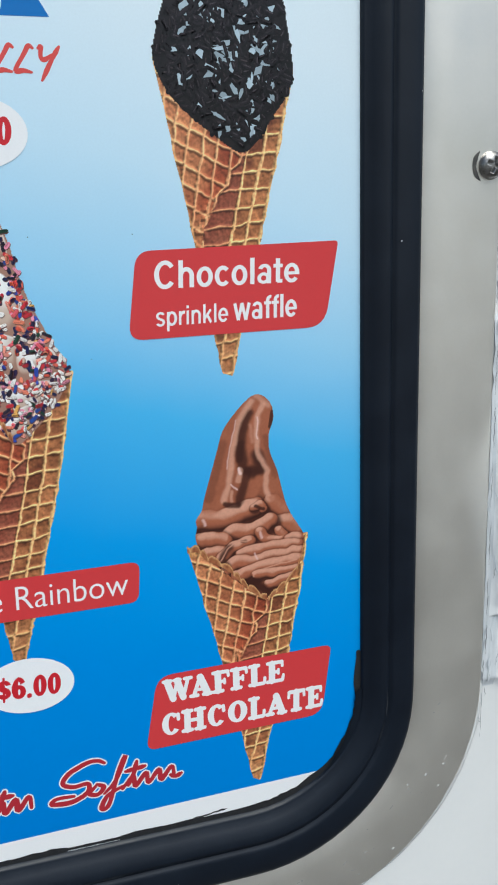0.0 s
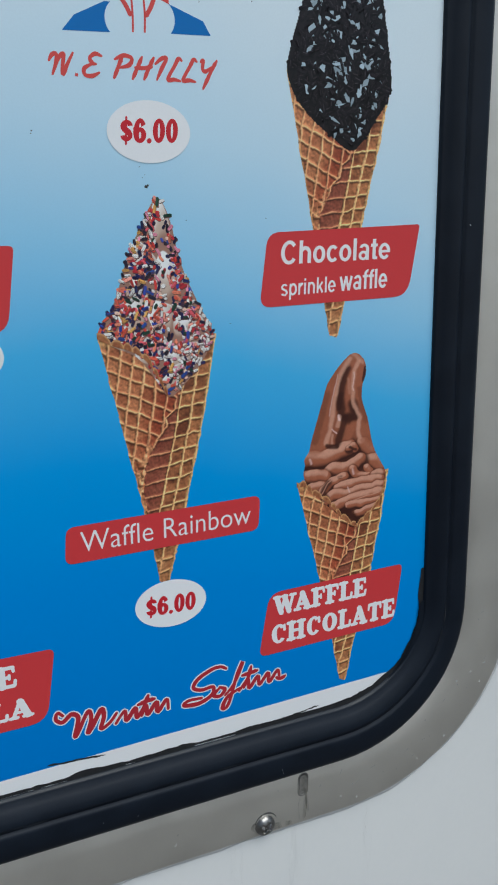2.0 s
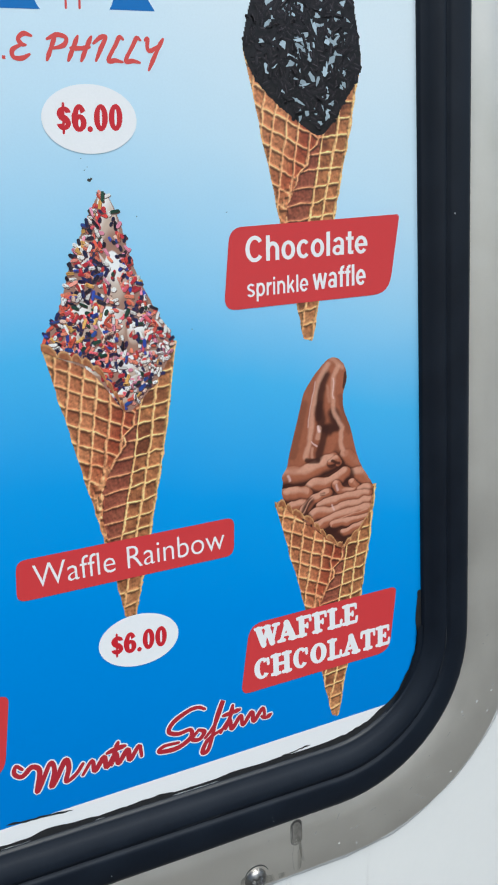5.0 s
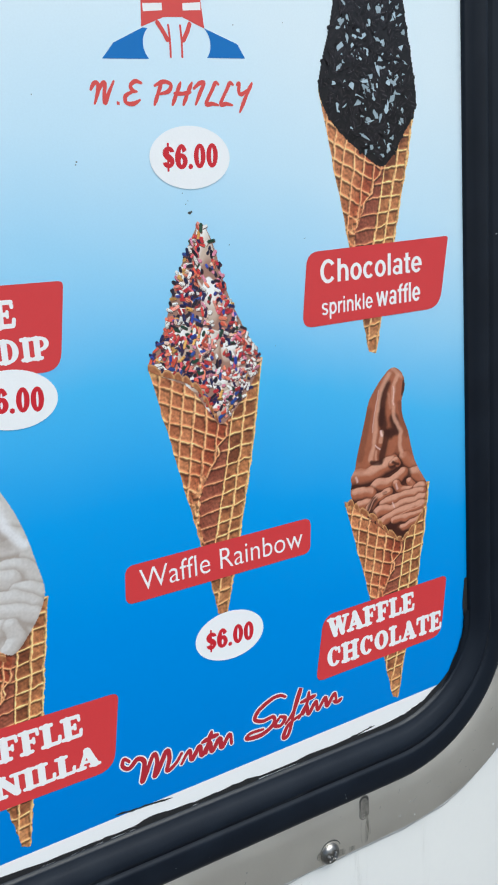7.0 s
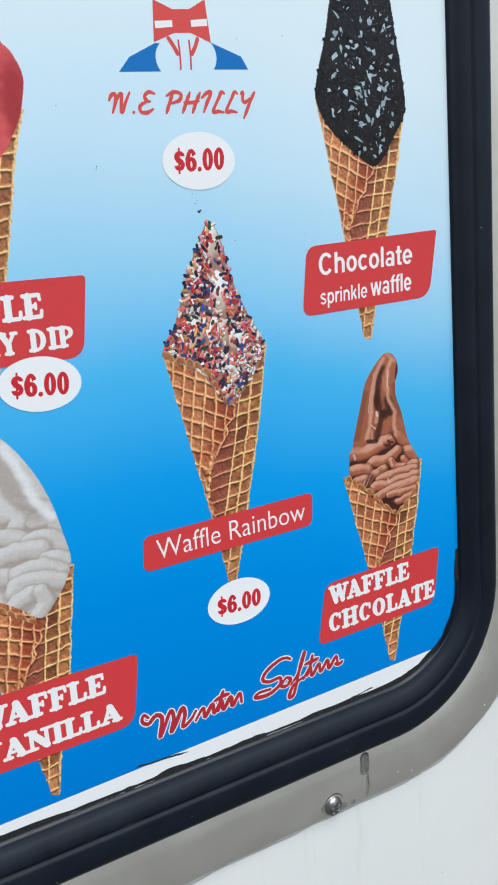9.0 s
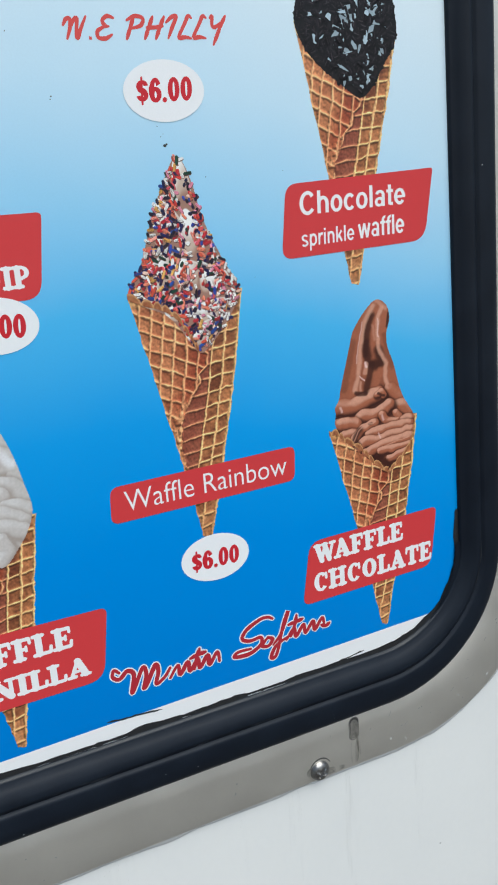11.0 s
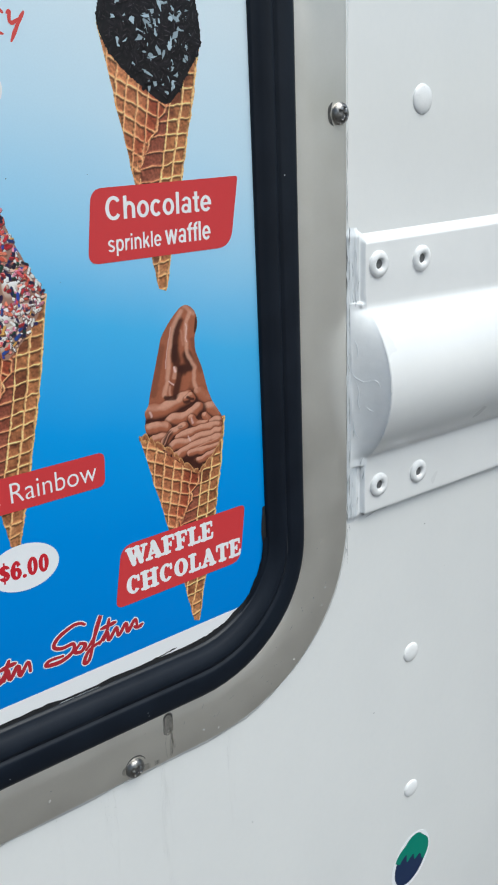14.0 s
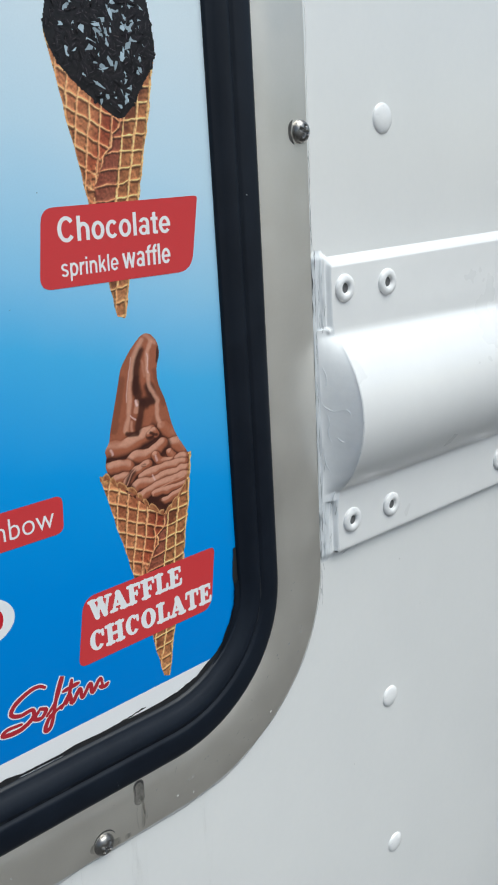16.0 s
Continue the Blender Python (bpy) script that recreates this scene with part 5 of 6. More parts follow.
SERIF = {
    "W": (1.13, [("bar", 0.2, 0.9, 0.42, 0.1, 0.24), ("bar", 0.42, 0.1, 0.64, 0.85, 0.14), ("bar", 0.64, 0.9, 0.86, 0.1, 0.24), ("bar", 0.86, 0.1, 1.1, 0.9, 0.13), ("bar", 0.05, 0.93, 0.38, 0.93, 0.13), ("bar", 0.52, 0.93, 0.76, 0.93, 0.13), ("bar", 0.96, 0.93, 1.24, 0.93, 0.13)]),
    "A": (1.02, [("bar", 0.2, 0.1, 0.5, 0.9, 0.14), ("bar", 0.5, 0.88, 0.8, 0.1, 0.26), ("bar", 0.3, 0.32, 0.72, 0.32, 0.12), ("bar", 0.06, 0.07, 0.36, 0.07, 0.14), ("bar", 0.62, 0.07, 0.98, 0.07, 0.14)]),
    "F": (0.82, stem(0.26) + [("bar", 0.26, 0.93, 0.7, 0.93, 0.14), ("bar", 0.26, 0.5, 0.54, 0.5, 0.13), ("bar", 0.71, 0.92, 0.73, 0.72, 0.11), ("bar", 0.56, 0.6, 0.56, 0.4, 0.1)]),
    "L": (0.82, stem(0.26) + [("bar", 0.26, 0.07, 0.7, 0.07, 0.14), ("bar", 0.73, 0.08, 0.75, 0.32, 0.12)]),
    "E": (0.86, stem(0.26) + [("bar", 0.26, 0.93, 0.72, 0.93, 0.14), ("bar", 0.26, 0.5, 0.54, 0.5, 0.13), ("bar", 0.72, 0.92, 0.74, 0.74, 0.11), ("bar", 0.56, 0.6, 0.56, 0.4, 0.1), ("bar", 0.26, 0.07, 0.74, 0.07, 0.14), ("bar", 0.76, 0.08, 0.79, 0.3, 0.12)]),
    "C": (0.96, [("arc", 0.5, 0.5, 0.42, 0.5, 0.26, 0.13, 42, 322), ("bar", 0.8, 0.88, 0.82, 0.66, 0.13)]),
    "H": (1.1, stem(0.26) + stem(0.84) + [("bar", 0.26, 0.5, 0.84, 0.5, 0.13)]),
    "O": (1.02, [("arc", 0.51, 0.5, 0.46, 0.5, 0.28, 0.14, 0, 360)]),
    "T": (0.94, stem(0.47, serifs="b") + [("bar", 0.12, 0.92, 0.82, 0.92, 0.15), ("bar", 0.11, 0.92, 0.09, 0.68, 0.11), ("bar", 0.83, 0.92, 0.85, 0.68, 0.11)]),
    "V": (1.02, [("bar", 0.22, 0.9, 0.52, 0.1, 0.26), ("bar", 0.52, 0.1, 0.82, 0.9, 0.14), ("bar", 0.04, 0.93, 0.4, 0.93, 0.13), ("bar", 0.68, 0.93, 0.98, 0.93, 0.13)]),
    "N": (1.1, stem(0.22, w=0.15) + [("bar", 0.24, 0.9, 0.86, 0.1, 0.26), ("bar", 0.88, 0.1, 0.88, 0.9, 0.15), ("bar", 0.7, 0.93, 1.04, 0.93, 0.13)]),
    "I": (0.52, stem(0.26)),
    "R": (1.02, stem(0.26) + [("arc", 0.44, 0.73, 0.34, 0.27, 0.2, 0.12, -95, 95), ("bar", 0.5, 0.46, 0.78, 0.1, 0.22), ("bar", 0.7, 0.07, 0.98, 0.07, 0.13), ("bar", 0.26, 0.93, 0.44, 0.93, 0.12), ("bar", 0.26, 0.47, 0.46, 0.47, 0.12)]),
    "Y": (1.0, [("bar", 0.2, 0.9, 0.5, 0.45, 0.24), ("bar", 0.5, 0.45, 0.78, 0.9, 0.14), ("bar", 0.5, 0.45, 0.5, 0.1, 0.24), ("bar", 0.05, 0.93, 0.36, 0.93, 0.13), ("bar", 0.66, 0.93, 0.94, 0.93, 0.13), ("bar", 0.32, 0.07, 0.68, 0.07, 0.13)]),
    "D": (1.02, stem(0.26) + [("arc", 0.42, 0.5, 0.5, 0.5, 0.26, 0.13, -92, 92), ("bar", 0.26, 0.93, 0.44, 0.93, 0.13), ("bar", 0.26, 0.07, 0.44, 0.07, 0.13)]),
    "P": (0.92, stem(0.26) + [("arc", 0.44, 0.69, 0.4, 0.31, 0.22, 0.13, -95, 95), ("bar", 0.26, 0.93, 0.44, 0.93, 0.12), ("bar", 0.26, 0.43, 0.46, 0.43, 0.12)]),
    " ": (0.5, []),
    "0": (0.64, [("arc", 0.31, 0.5, 0.30, 0.5, 0.215, 0.17, 0, 360)]),
    "6": (0.62, [("arc", 0.31, 0.32, 0.30, 0.32, 0.215, 0.16, 0, 360), ("arc", 0.31, 0.5, 0.30, 0.5, 0.215, 0.17, 30, 185), ("bar", 0.12, 0.35, 0.12, 0.6, 0.21)]),
    ".": (0.3, [("bar", 0.13, 0.09, 0.15, 0.09, 0.17)]),
    "$": (0.66, [("arc", 0.32, 0.68, 0.29, 0.25, 0.19, 0.15, 5, 255), ("arc", 0.32, 0.32, 0.29, 0.25, 0.19, 0.15, -175, 75), ("bar", 0.2, 0.58, 0.44, 0.42, 0.2), ("bar", 0.3, -0.03, 0.3, 1.03, 0.08)]),
}


# bold upright letters without serifs: the same strokes with square ends
def sans_o(x):
    return [("arc", x, 0.365, 0.36, 0.385, 0.20, 0.15, 0, 360)]


def sans_stem(x, top=1.0, foot=0.0):
    return [("bar", x, foot, x, top, 0.2)]


SANS = {
    "C": (1.0, [("arc", 0.5, 0.5, 0.47, 0.52, 0.21, 0.16, 38, 322)]),
    "h": (0.82, sans_stem(0.17) + [("arc", 0.41, 0.42, 0.34, 0.33, 0.2, 0.16, 0, 170)] + sans_stem(0.65, 0.43)),
    "n": (0.82, sans_stem(0.17, 0.73) + [("arc", 0.41, 0.42, 0.34, 0.33, 0.2, 0.16, 0, 170)] + sans_stem(0.65, 0.43)),
    "o": (0.80, sans_o(0.40)),
    "c": (0.75, [("arc", 0.40, 0.365, 0.36, 0.385, 0.20, 0.15, 42, 318)]),
    "l": (0.36, sans_stem(0.18)),
    "i": (0.36, sans_stem(0.18, 0.73) + sans_stem(0.18, 1.0, 0.85)),
    "a": (0.77, [("arc", 0.38, 0.50, 0.31, 0.25, 0.19, 0.13, 0, 160), ("bar", 0.59, 0.0, 0.59, 0.52, 0.19), ("arc", 0.34, 0.21, 0.29, 0.22, 0.17, 0.12, 0, 360)]),
    "t": (0.48, [("bar", 0.23, 0.04, 0.23, 0.95, 0.2), ("bar", 0.02, 0.665, 0.45, 0.665, 0.14), ("bar", 0.2, 0.07, 0.44, 0.07, 0.14)]),
    "e": (0.77, [("arc", 0.39, 0.365, 0.36, 0.385, 0.20, 0.15, 0, 322), ("bar", 0.1, 0.36, 0.75, 0.36, 0.12)]),
    "s": (0.72, [("arc", 0.35, 0.54, 0.30, 0.21, 0.19, 0.13, 20, 255), ("arc", 0.36, 0.20, 0.31, 0.21, 0.19, 0.13, -160, 75), ("bar", 0.16, 0.46, 0.54, 0.28, 0.15)]),
    "p": (0.82, sans_stem(0.17, 0.73, -0.29) + sans_o(0.42)),
    "r": (0.52, sans_stem(0.17, 0.73) + [("arc", 0.44, 0.38, 0.36, 0.36, 0.2, 0.18, 75, 175)]),
    "k": (0.76, sans_stem(0.17) + [("bar", 0.2, 0.26, 0.62, 0.70, 0.18), ("bar", 0.36, 0.44, 0.64, 0.02, 0.2)]),
    "w": (1.06, [("bar", 0.10, 0.73, 0.31, 0.0, 0.18), ("bar", 0.31, 0.0, 0.53, 0.73, 0.17), ("bar", 0.53, 0.73, 0.75, 0.0, 0.17), ("bar", 0.75, 0.0, 0.96, 0.73, 0.18)]),
    "f": (0.46, [("bar", 0.24, 0.0, 0.24, 0.8, 0.2), ("bar", 0.02, 0.665, 0.45, 0.665, 0.13), ("arc", 0.42, 0.77, 0.28, 0.23, 0.2, 0.14, 78, 180)]),
}


def stroke_words(text, quad, y, mat, parent, label="white lettering", heavy=1.24, table=None, square=False):
    """Letters made of strokes on the corners bl, br, tr, tl of their line."""
    GLYPHS = table or SERIF
    total = sum(GLYPHS[c][0] for c in text)
    bl, br, tr, tl = (np.array(q, float) for q in quad)
    verts, faces = [], []
    layer = 0

    def put(points):
        nonlocal layer
        k = len(verts)
        for u, w in points:
            u = u / total
            p = bl * (1 - u) * (1 - w) + br * u * (1 - w) + tr * u * w + tl * (1 - u) * w
            verts.append(V3(p[0], p[1], y - 0.0003 * (layer % 60)))
        faces.append(tuple(range(k, len(verts))))

    x0 = 0.0
    for ch in text:
        adv, strokes = GLYPHS[ch]
        for kind, *q in strokes:
            layer += 1
            if kind == "bar":
                ax, ay, bx_, by, w = q
                a0 = math.atan2(by - ay, bx_ - ax)
                r = w * heavy / 2
                pts = []
                if square:
                    ox, oy = -math.sin(a0) * r, math.cos(a0) * r
                    put([(x0 + ax - ox, ay - oy), (x0 + bx_ - ox, by - oy), (x0 + bx_ + ox, by + oy), (x0 + ax + ox, ay + oy)])
                    continue
                for px, py, a1 in ((bx_, by, a0 - math.pi / 2), (ax, ay, a0 + math.pi / 2)):
                    for j in range(5):
                        a = a1 + math.pi * j / 4
                        pts.append((x0 + px + r * math.cos(a), py + r * math.sin(a)))
                put(pts)
            else:
                cx, cy, rx, ry, wx, wy, d0, d1 = q
                wx, wy = wx * heavy ** 0.5, wy * heavy ** 0.5
                steps = 22
                for j in range(steps):
                    a, b = radians(d0 + (d1 - d0) * j / steps), radians(d0 + (d1 - d0) * (j + 1) / steps)
                    put([(x0 + cx + rx * math.cos(a), cy + ry * math.sin(a)), (x0 + cx + rx * math.cos(b), cy + ry * math.sin(b)),
                         (x0 + cx + (rx - wx) * math.cos(b), cy + (ry - wy) * math.sin(b)), (x0 + cx + (rx - wx) * math.cos(a), cy + (ry - wy) * math.sin(a))])
        x0 += adv
    return raw("lettering", verts, faces, mat, parent, label)


def soft_corners(corners, radii, n=6):
    """An outline with rounded corners."""
    out = []
    m = len(corners)
    for i, (c, r) in enumerate(zip(corners, radii)):
        c = np.array(c, float)
        a, b = np.array(corners[i - 1], float) - c, np.array(corners[(i + 1) % m], float) - c
        p, q = c + a / np.hypot(*a) * r, c + b / np.hypot(*b) * r
        for k in range(n + 1):
            t = k / n
            out.append(tuple((1 - t) ** 2 * p + 2 * t * (1 - t) * c + t**2 * q))
    return out


def name_label(corners, radii, label):
    v, f = polygon(soft_corners(corners, radii), -0.36)
    return raw("name_label", v, f, ink_red, poster, label)


# labels: corners run bl, br, tr, tl
lab = name_label([(-156.3, 12.6), (-87.4, 14.6), (-83.0, 43.8), (-153.0, 40.9)], [5, 7, 1.5, 5], "red label reading chocolate sprinkle waffle")
stroke_words("Chocolate", ((-147.6, 28.9), (-97.0, 30.2), (-97.0, 38.7), (-147.4, 37.7)), -0.42, ink_white, lab, heavy=1.0, table=SANS, square=True)
stroke_words("sprinkle", ((-147.4, 16.8), (-122.4, 17.7), (-122.4, 23.9), (-147.2, 23.0)), -0.42, ink_white, lab, heavy=0.85, table=SANS, square=True)
stroke_words("waffle", ((-120.8, 17.9), (-97.8, 18.6), (-97.8, 26.4), (-120.8, 25.6)), -0.42, ink_white, lab, heavy=1.0, table=SANS, square=True)
lab = name_label([(-155.6, -138.0), (-86.0, -136.4), (-82.6, -107.3), (-150.8, -108.8)], [4, 6, 3, 6], "red label reading waffle chcolate")
stroke_words("WAFFLE", ((-148.6, -119.7), (-101.6, -119.3), (-101.6, -110.4), (-149.0, -110.8)), -0.42, ink_white, lab)
stroke_words("CHCOLATE", ((-150.2, -133.4), (-85.6, -133.0), (-85.6, -123.9), (-150.2, -124.2)), -0.42, ink_white, lab)
lab = name_label([(-237.0, -80.2), (-156.3, -78.8), (-155.5, -63.8), (-236.0, -65.4)], [3.5, 3.5, 3.5, 3.5], "red label reading waffle rainbow")
words("Waffle Rainbow", ((-230.8, -76.2), (-159.8, -75.4), (-159.8, -67.0), (-230.8, -67.8)), -0.42, ink_white, lab, "white lettering", -0.006)
lab = name_label([(-322, 8.2), (-251.8, 8.4), (-248.0, 37.4), (-318, 37.2)], [5, 6, 2, 5], "red label reading waffle cherry dip")
stroke_words("WAFFLE", ((-312.0, 23.6), (-264.8, 23.9), (-264.6, 32.6), (-312.0, 32.4)), -0.42, ink_white, lab)
stroke_words("CHERRY DIP", ((-316.0, 11.6), (-254.4, 12.8), (-254.4, 20.2), (-316.0, 20.4)), -0.42, ink_white, lab)
lab = name_label([(-321, -144.8), (-247.4, -144.0), (-243.0, -113.4), (-317, -112.6)], [4, 7, 3, 6], "red label reading waffle vanilla")
stroke_words("WAFFLE", ((-308.5, -126.4), (-257.8, -126.0), (-257.8, -117.0), (-308.5, -116.8)), -0.42, ink_white, lab)
stroke_words("VANILLA", ((-310.0, -140.4), (-252.6, -139.8), (-252.6, -131.6), (-310.0, -131.6)), -0.42, ink_white, lab)

# ---- price stickers ----
def price_sticker(cx, cz, rx, rz, tilt, text_box):
    s = empty("price_sticker", "white oval price sticker with red figures, stuck on the poster", "sticker", "price stickers")
    v, f = polygon(ellipse(cx, cz, rx, rz, tilt, 56), -0.50)
    raw("sticker_paper", v, f, vinyl_white, s, "white paper oval")
    stroke_words("$6.00", text_box, -0.54, price_red, s, "red figures", 1.3)


price_sticker(-199.2, 75.2, 15.2, 10.3, 1, ((-210.0, 71.2), (-188.6, 71.9), (-188.2, 80.0), (-209.6, 79.3)))
price_sticker(-195.2, -104.2, 15.2, 10.2, -2, ((-206.2, -108.4), (-184.6, -108.9), (-184.2, -100.8), (-205.8, -100.2)))
price_sticker(-269.0, 0.8, 15.2, 9.9, -4, ((-280.0, -2.6), (-258.6, -4.4), (-258.0, 4.0), (-279.2, 5.6)))

# ---- place name in brush capitals ----
BRUSH = {
    "N": (1.0, [[(-0.12, 0.62), (-0.02, 0.86), (0.14, 0.9), (0.2, 0.6), (0.1, 0.04)], [(0.14, 0.3), (0.3, 0.78), (0.46, 0.9), (0.48, 0.4), (0.54, 0.06), (0.66, 0.45), (0.84, 0.98)]]),
    ".": (0.3, [[(0.1, 0.04), (0.14, 0.08)]]),
    "E": (0.95, [[(0.78, 0.92), (0.5, 1.0), (0.3, 0.82), (0.42, 0.6), (0.6, 0.56)], [(0.42, 0.56), (0.12, 0.36), (0.18, 0.08), (0.5, 0.04), (0.78, 0.2)]]),
    "P": (0.9, [[(0.12, 0.0), (0.24, 0.5), (0.36, 0.98)], [(0.05, 0.82), (0.4, 1.0), (0.78, 0.9), (0.72, 0.6), (0.3, 0.46)]]),
    "H": (0.95, [[(0.06, 0.0), (0.2, 0.5), (0.34, 0.98)], [(0.58, 0.0), (0.72, 0.5), (0.88, 0.98)], [(0.1, 0.5), (0.5, 0.5), (0.86, 0.56)]]),
    "I": (0.62, [[(0.05, 0.72), (0.3, 0.96), (0.52, 0.98), (0.36, 0.5), (0.22, 0.02)]]),
    "L": (0.72, [[(0.62, 0.92), (0.46, 1.0), (0.34, 0.7), (0.1, 0.06), (0.4, 0.06), (0.7, 0.0)]]),
    "Y": (0.9, [[(0.1, 0.92), (0.2, 0.98), (0.24, 0.6), (0.4, 0.5), (0.66, 0.7)], [(0.86, 1.0), (0.66, 0.5), (0.4, -0.3)]]),
    " ": (0.4, []),
}
place = empty("place_name", parent=poster)
place["label"] = "red brush lettering"
text = "N.E PHILLY"
total = sum(BRUSH[c][0] for c in text)
x0 = 0.0
for ch in text:
    adv, strokes = BRUSH[ch]
    pieces = []
    for j, st in enumerate(strokes):
        pts = [(-232.6 + 1.3 * pz + (x0 + px) / total * 58.0, 91.5 + 1.0 * (x0 + px) / total + pz * 7.2) for px, pz in st]
        pieces.append(ribbon(catmull(pts, 6), (0.8, 1.45, 1.2, 1.5, 0.7), -0.15 - 0.05 * j, 0.0015))
    if pieces:
        raw("letter", *joined(pieces), ink_logo_red, place)
    x0 += adv

# ---- emblem: plain shapes in its colours ----
emblem = empty("emblem", parent=poster)
emblem["label"] = "plain blue and red emblem shapes"
v, f = polygon([(-228, 105.3), (-223.8, 110.2), (-213.4, 115.2)] + [(-207.0 - 6.6 * math.cos(q), 110.4 + 6.6 * math.sin(q)) for q in np.linspace(0.8, -0.75, 12)], -0.15)
raw("blue_wedge", v, f, ink_blue, emblem)
v, f = polygon([(-195.6 + 6.6 * math.cos(q), 111.4 + 6.6 * math.sin(q)) for q in np.linspace(-0.7, 0.85, 12)] + [(-178.6, 112.0), (-175.8, 107.6)], -0.15)
raw("blue_wedge", v, f, ink_blue, emblem)
v, f = polygon([(-213.8, 115.4), (-205.6, 118.8), (-199.0, 119.2), (-191.0, 116.2), (-192.4, 130.6), (-199.0, 127.0), (-205.6, 126.6), (-213.0, 129.4)], -0.15)
raw("red_band", v, f, ink_logo_red, emblem)
for q in ([(-212.8, 120.0), (-206.0, 120.8), (-206.0, 123.0), (-212.9, 122.4)], [(-198.6, 121.2), (-192.0, 121.8), (-192.0, 124.2), (-198.6, 123.4)]):
    v, f = polygon(q, -0.2)
    raw("white_bar", v, f, ink_white, emblem)
for a, b in (((-204.2, 116.5), (-204.0, 106.8)), ((-199.9, 116.6), (-199.8, 107.0)), ((-208.0, 117.0), (-204.8, 112.0)), ((-196.4, 117.2), (-199.0, 112.2))):
    v, f = ribbon(catmull([a, ((a[0] + b[0]) / 2 + 0.2, (a[1] + b[1]) / 2), b], 4), 0.7 if a[0] in (-204.2, -199.9) else 1.5, -0.16 - 0.002 * a[0] / 200)
    raw("red_line", v, f, ink_logo_red, emblem)


# ---- script marks: plain red flourishes edged in white, not lettered ----
def flourish(points, width, parent, name="script_mark", edge=1.0):
    m = empty(name, parent=parent)
    m["label"] = "red script flourish edged in white"
    for i, st in enumerate(points):
        c = catmull(st, 8)
        if edge:
            v, f = ribbon(c, tuple(w + edge for w in width), -0.12 - 0.004 * i, 0.0005)
            raw("white_edge", v, f, ink_white, m)
        v, f = ribbon(c, width, -0.26 - 0.03 * i, 0.0012)
        raw("red_stroke", v, f, ink_script_red if edge else ink_logo_red, m)


def waves(x0, x1, z0, z1, n, height, lean_by=1.2):
    pts = []
    for k in range(n * 2 + 1):
        t = k / (n * 2)
        pts.append((x0 + (x1 - x0) * t + (lean_by if k % 2 else -lean_by * 0.3), z0 + (z1 - z0) * t + (height if k % 2 else 0)))
    return pts


first = [[(-241.4, -143.4), (-243.4, -141.6), (-244.2, -144.4), (-241.6, -146.2), (-238.0, -143.6), (-235.4, -146.0), (-237.0, -153.6), (-235.6, -152.0), (-231.4, -144.0), (-230.2, -147.6), (-231.8, -153.4), (-230.0, -151.4),
          (-226.0, -144.6), (-225.0, -148.0), (-226.4, -153.2), (-222.6, -151.4), (-219.8, -148.0)],
         waves(-219.8, -197.2, -152.6, -151.8, 5, 4.6), [(-209.2, -152.0), (-207.6, -147.0), (-206.2, -143.4)], [(-210.6, -146.6), (-206.8, -145.8), (-203.6, -145.6)]]
second = [[(-171.2, -139.6), (-173.6, -138.2), (-177.6, -138.4), (-184.0, -141.4), (-186.2, -145.0), (-182.6, -147.0), (-177.4, -146.8), (-177.8, -150.4), (-183.6, -153.0), (-190.4, -152.4), (-188.6, -150.6), (-182.6, -150.8)],
          [(-174.6, -148.4), (-177.0, -151.0), (-174.0, -152.0), (-171.8, -149.4), (-174.2, -147.8)], [(-171.6, -152.2), (-167.2, -147.4), (-163.4, -138.2), (-166.2, -144.2), (-170.2, -157.0), (-173.0, -158.0), (-170.4, -153.2), (-164.6, -150.6)],
          waves(-164.6, -145.2, -151.8, -150.6, 4, 4.4), [(-162.8, -150.8), (-160.6, -146.0), (-159.4, -141.4)], [(-163.6, -144.8), (-159.6, -144.4), (-156.4, -144.0)], [(-147.0, -149.8), (-145.0, -150.8), (-142.8, -150.0)]]
flourish(first, (1.2, 2.0, 1.7, 2.1, 1.3), poster)
flourish(second, (1.2, 1.9, 1.6, 2.0, 1.2), poster)
upper = [waves(-166.0, -156.6, 166.0, 136.0, 4, 1.2, 2.6), [(-160.0, 150.0), (-155.2, 146.0), (-153.4, 140.2), (-156.0, 138.0), (-158.0, 142.6), (-159.4, 134.2), (-157.2, 133.6)], [(-163.0, 164.0), (-157.0, 158.0), (-154.4, 152.6)]]
flourish(upper, (1.4, 2.0, 1.6, 2.0, 1.4), poster, edge=0.0)

# ---- black sealant smears at the sheet's lower edge, and specks of dirt ----
rnd = random.Random(12)
for k, (x, z, ln, w, tilt) in enumerate(((-237, -164.8, 24, 0.9, -0.08), (-134, -170.6, 18, 0.7, 0.12), (-139, -173.2, 26, 1.7, 0.06), (-156, -174.4, 26, 1.5, 0.03), (-119, -172.0, 24, 1.7, 0.13), (-103, -169.4, 16, 1.6, 0.28),
                                         (-172, -174.8, 22, 1.2, 0.0), (-205, -175.2, 34, 1.2, 0.0), (-250, -175.8, 40, 1.2, 0.0), (-290, -176.2, 40, 1.2, 0.0))):
    pts = [(x - ln / 2 + ln * j / 14, z + tilt * (ln * j / 14 - ln / 2) + rnd.uniform(-0.25, 0.25)) for j in range(15)]
    v, f = ribbon(catmull(pts, 2), tuple([0.15] + [w * rnd.uniform(0.7, 1.2) for _ in range(9)] + [0.15]), -0.2 - 0.01 * k)
    tagged(raw("sealant_smear", v, f, tar), "thin black sealant smear along the poster's lower edge", "sealant", "sealant smears")
edge_in = [p for p in rounded(*GASK, 68, 20.6, 20) if p[0] < -66 and p[0] > -110 and p[1] < -122 and p[1] > -185]
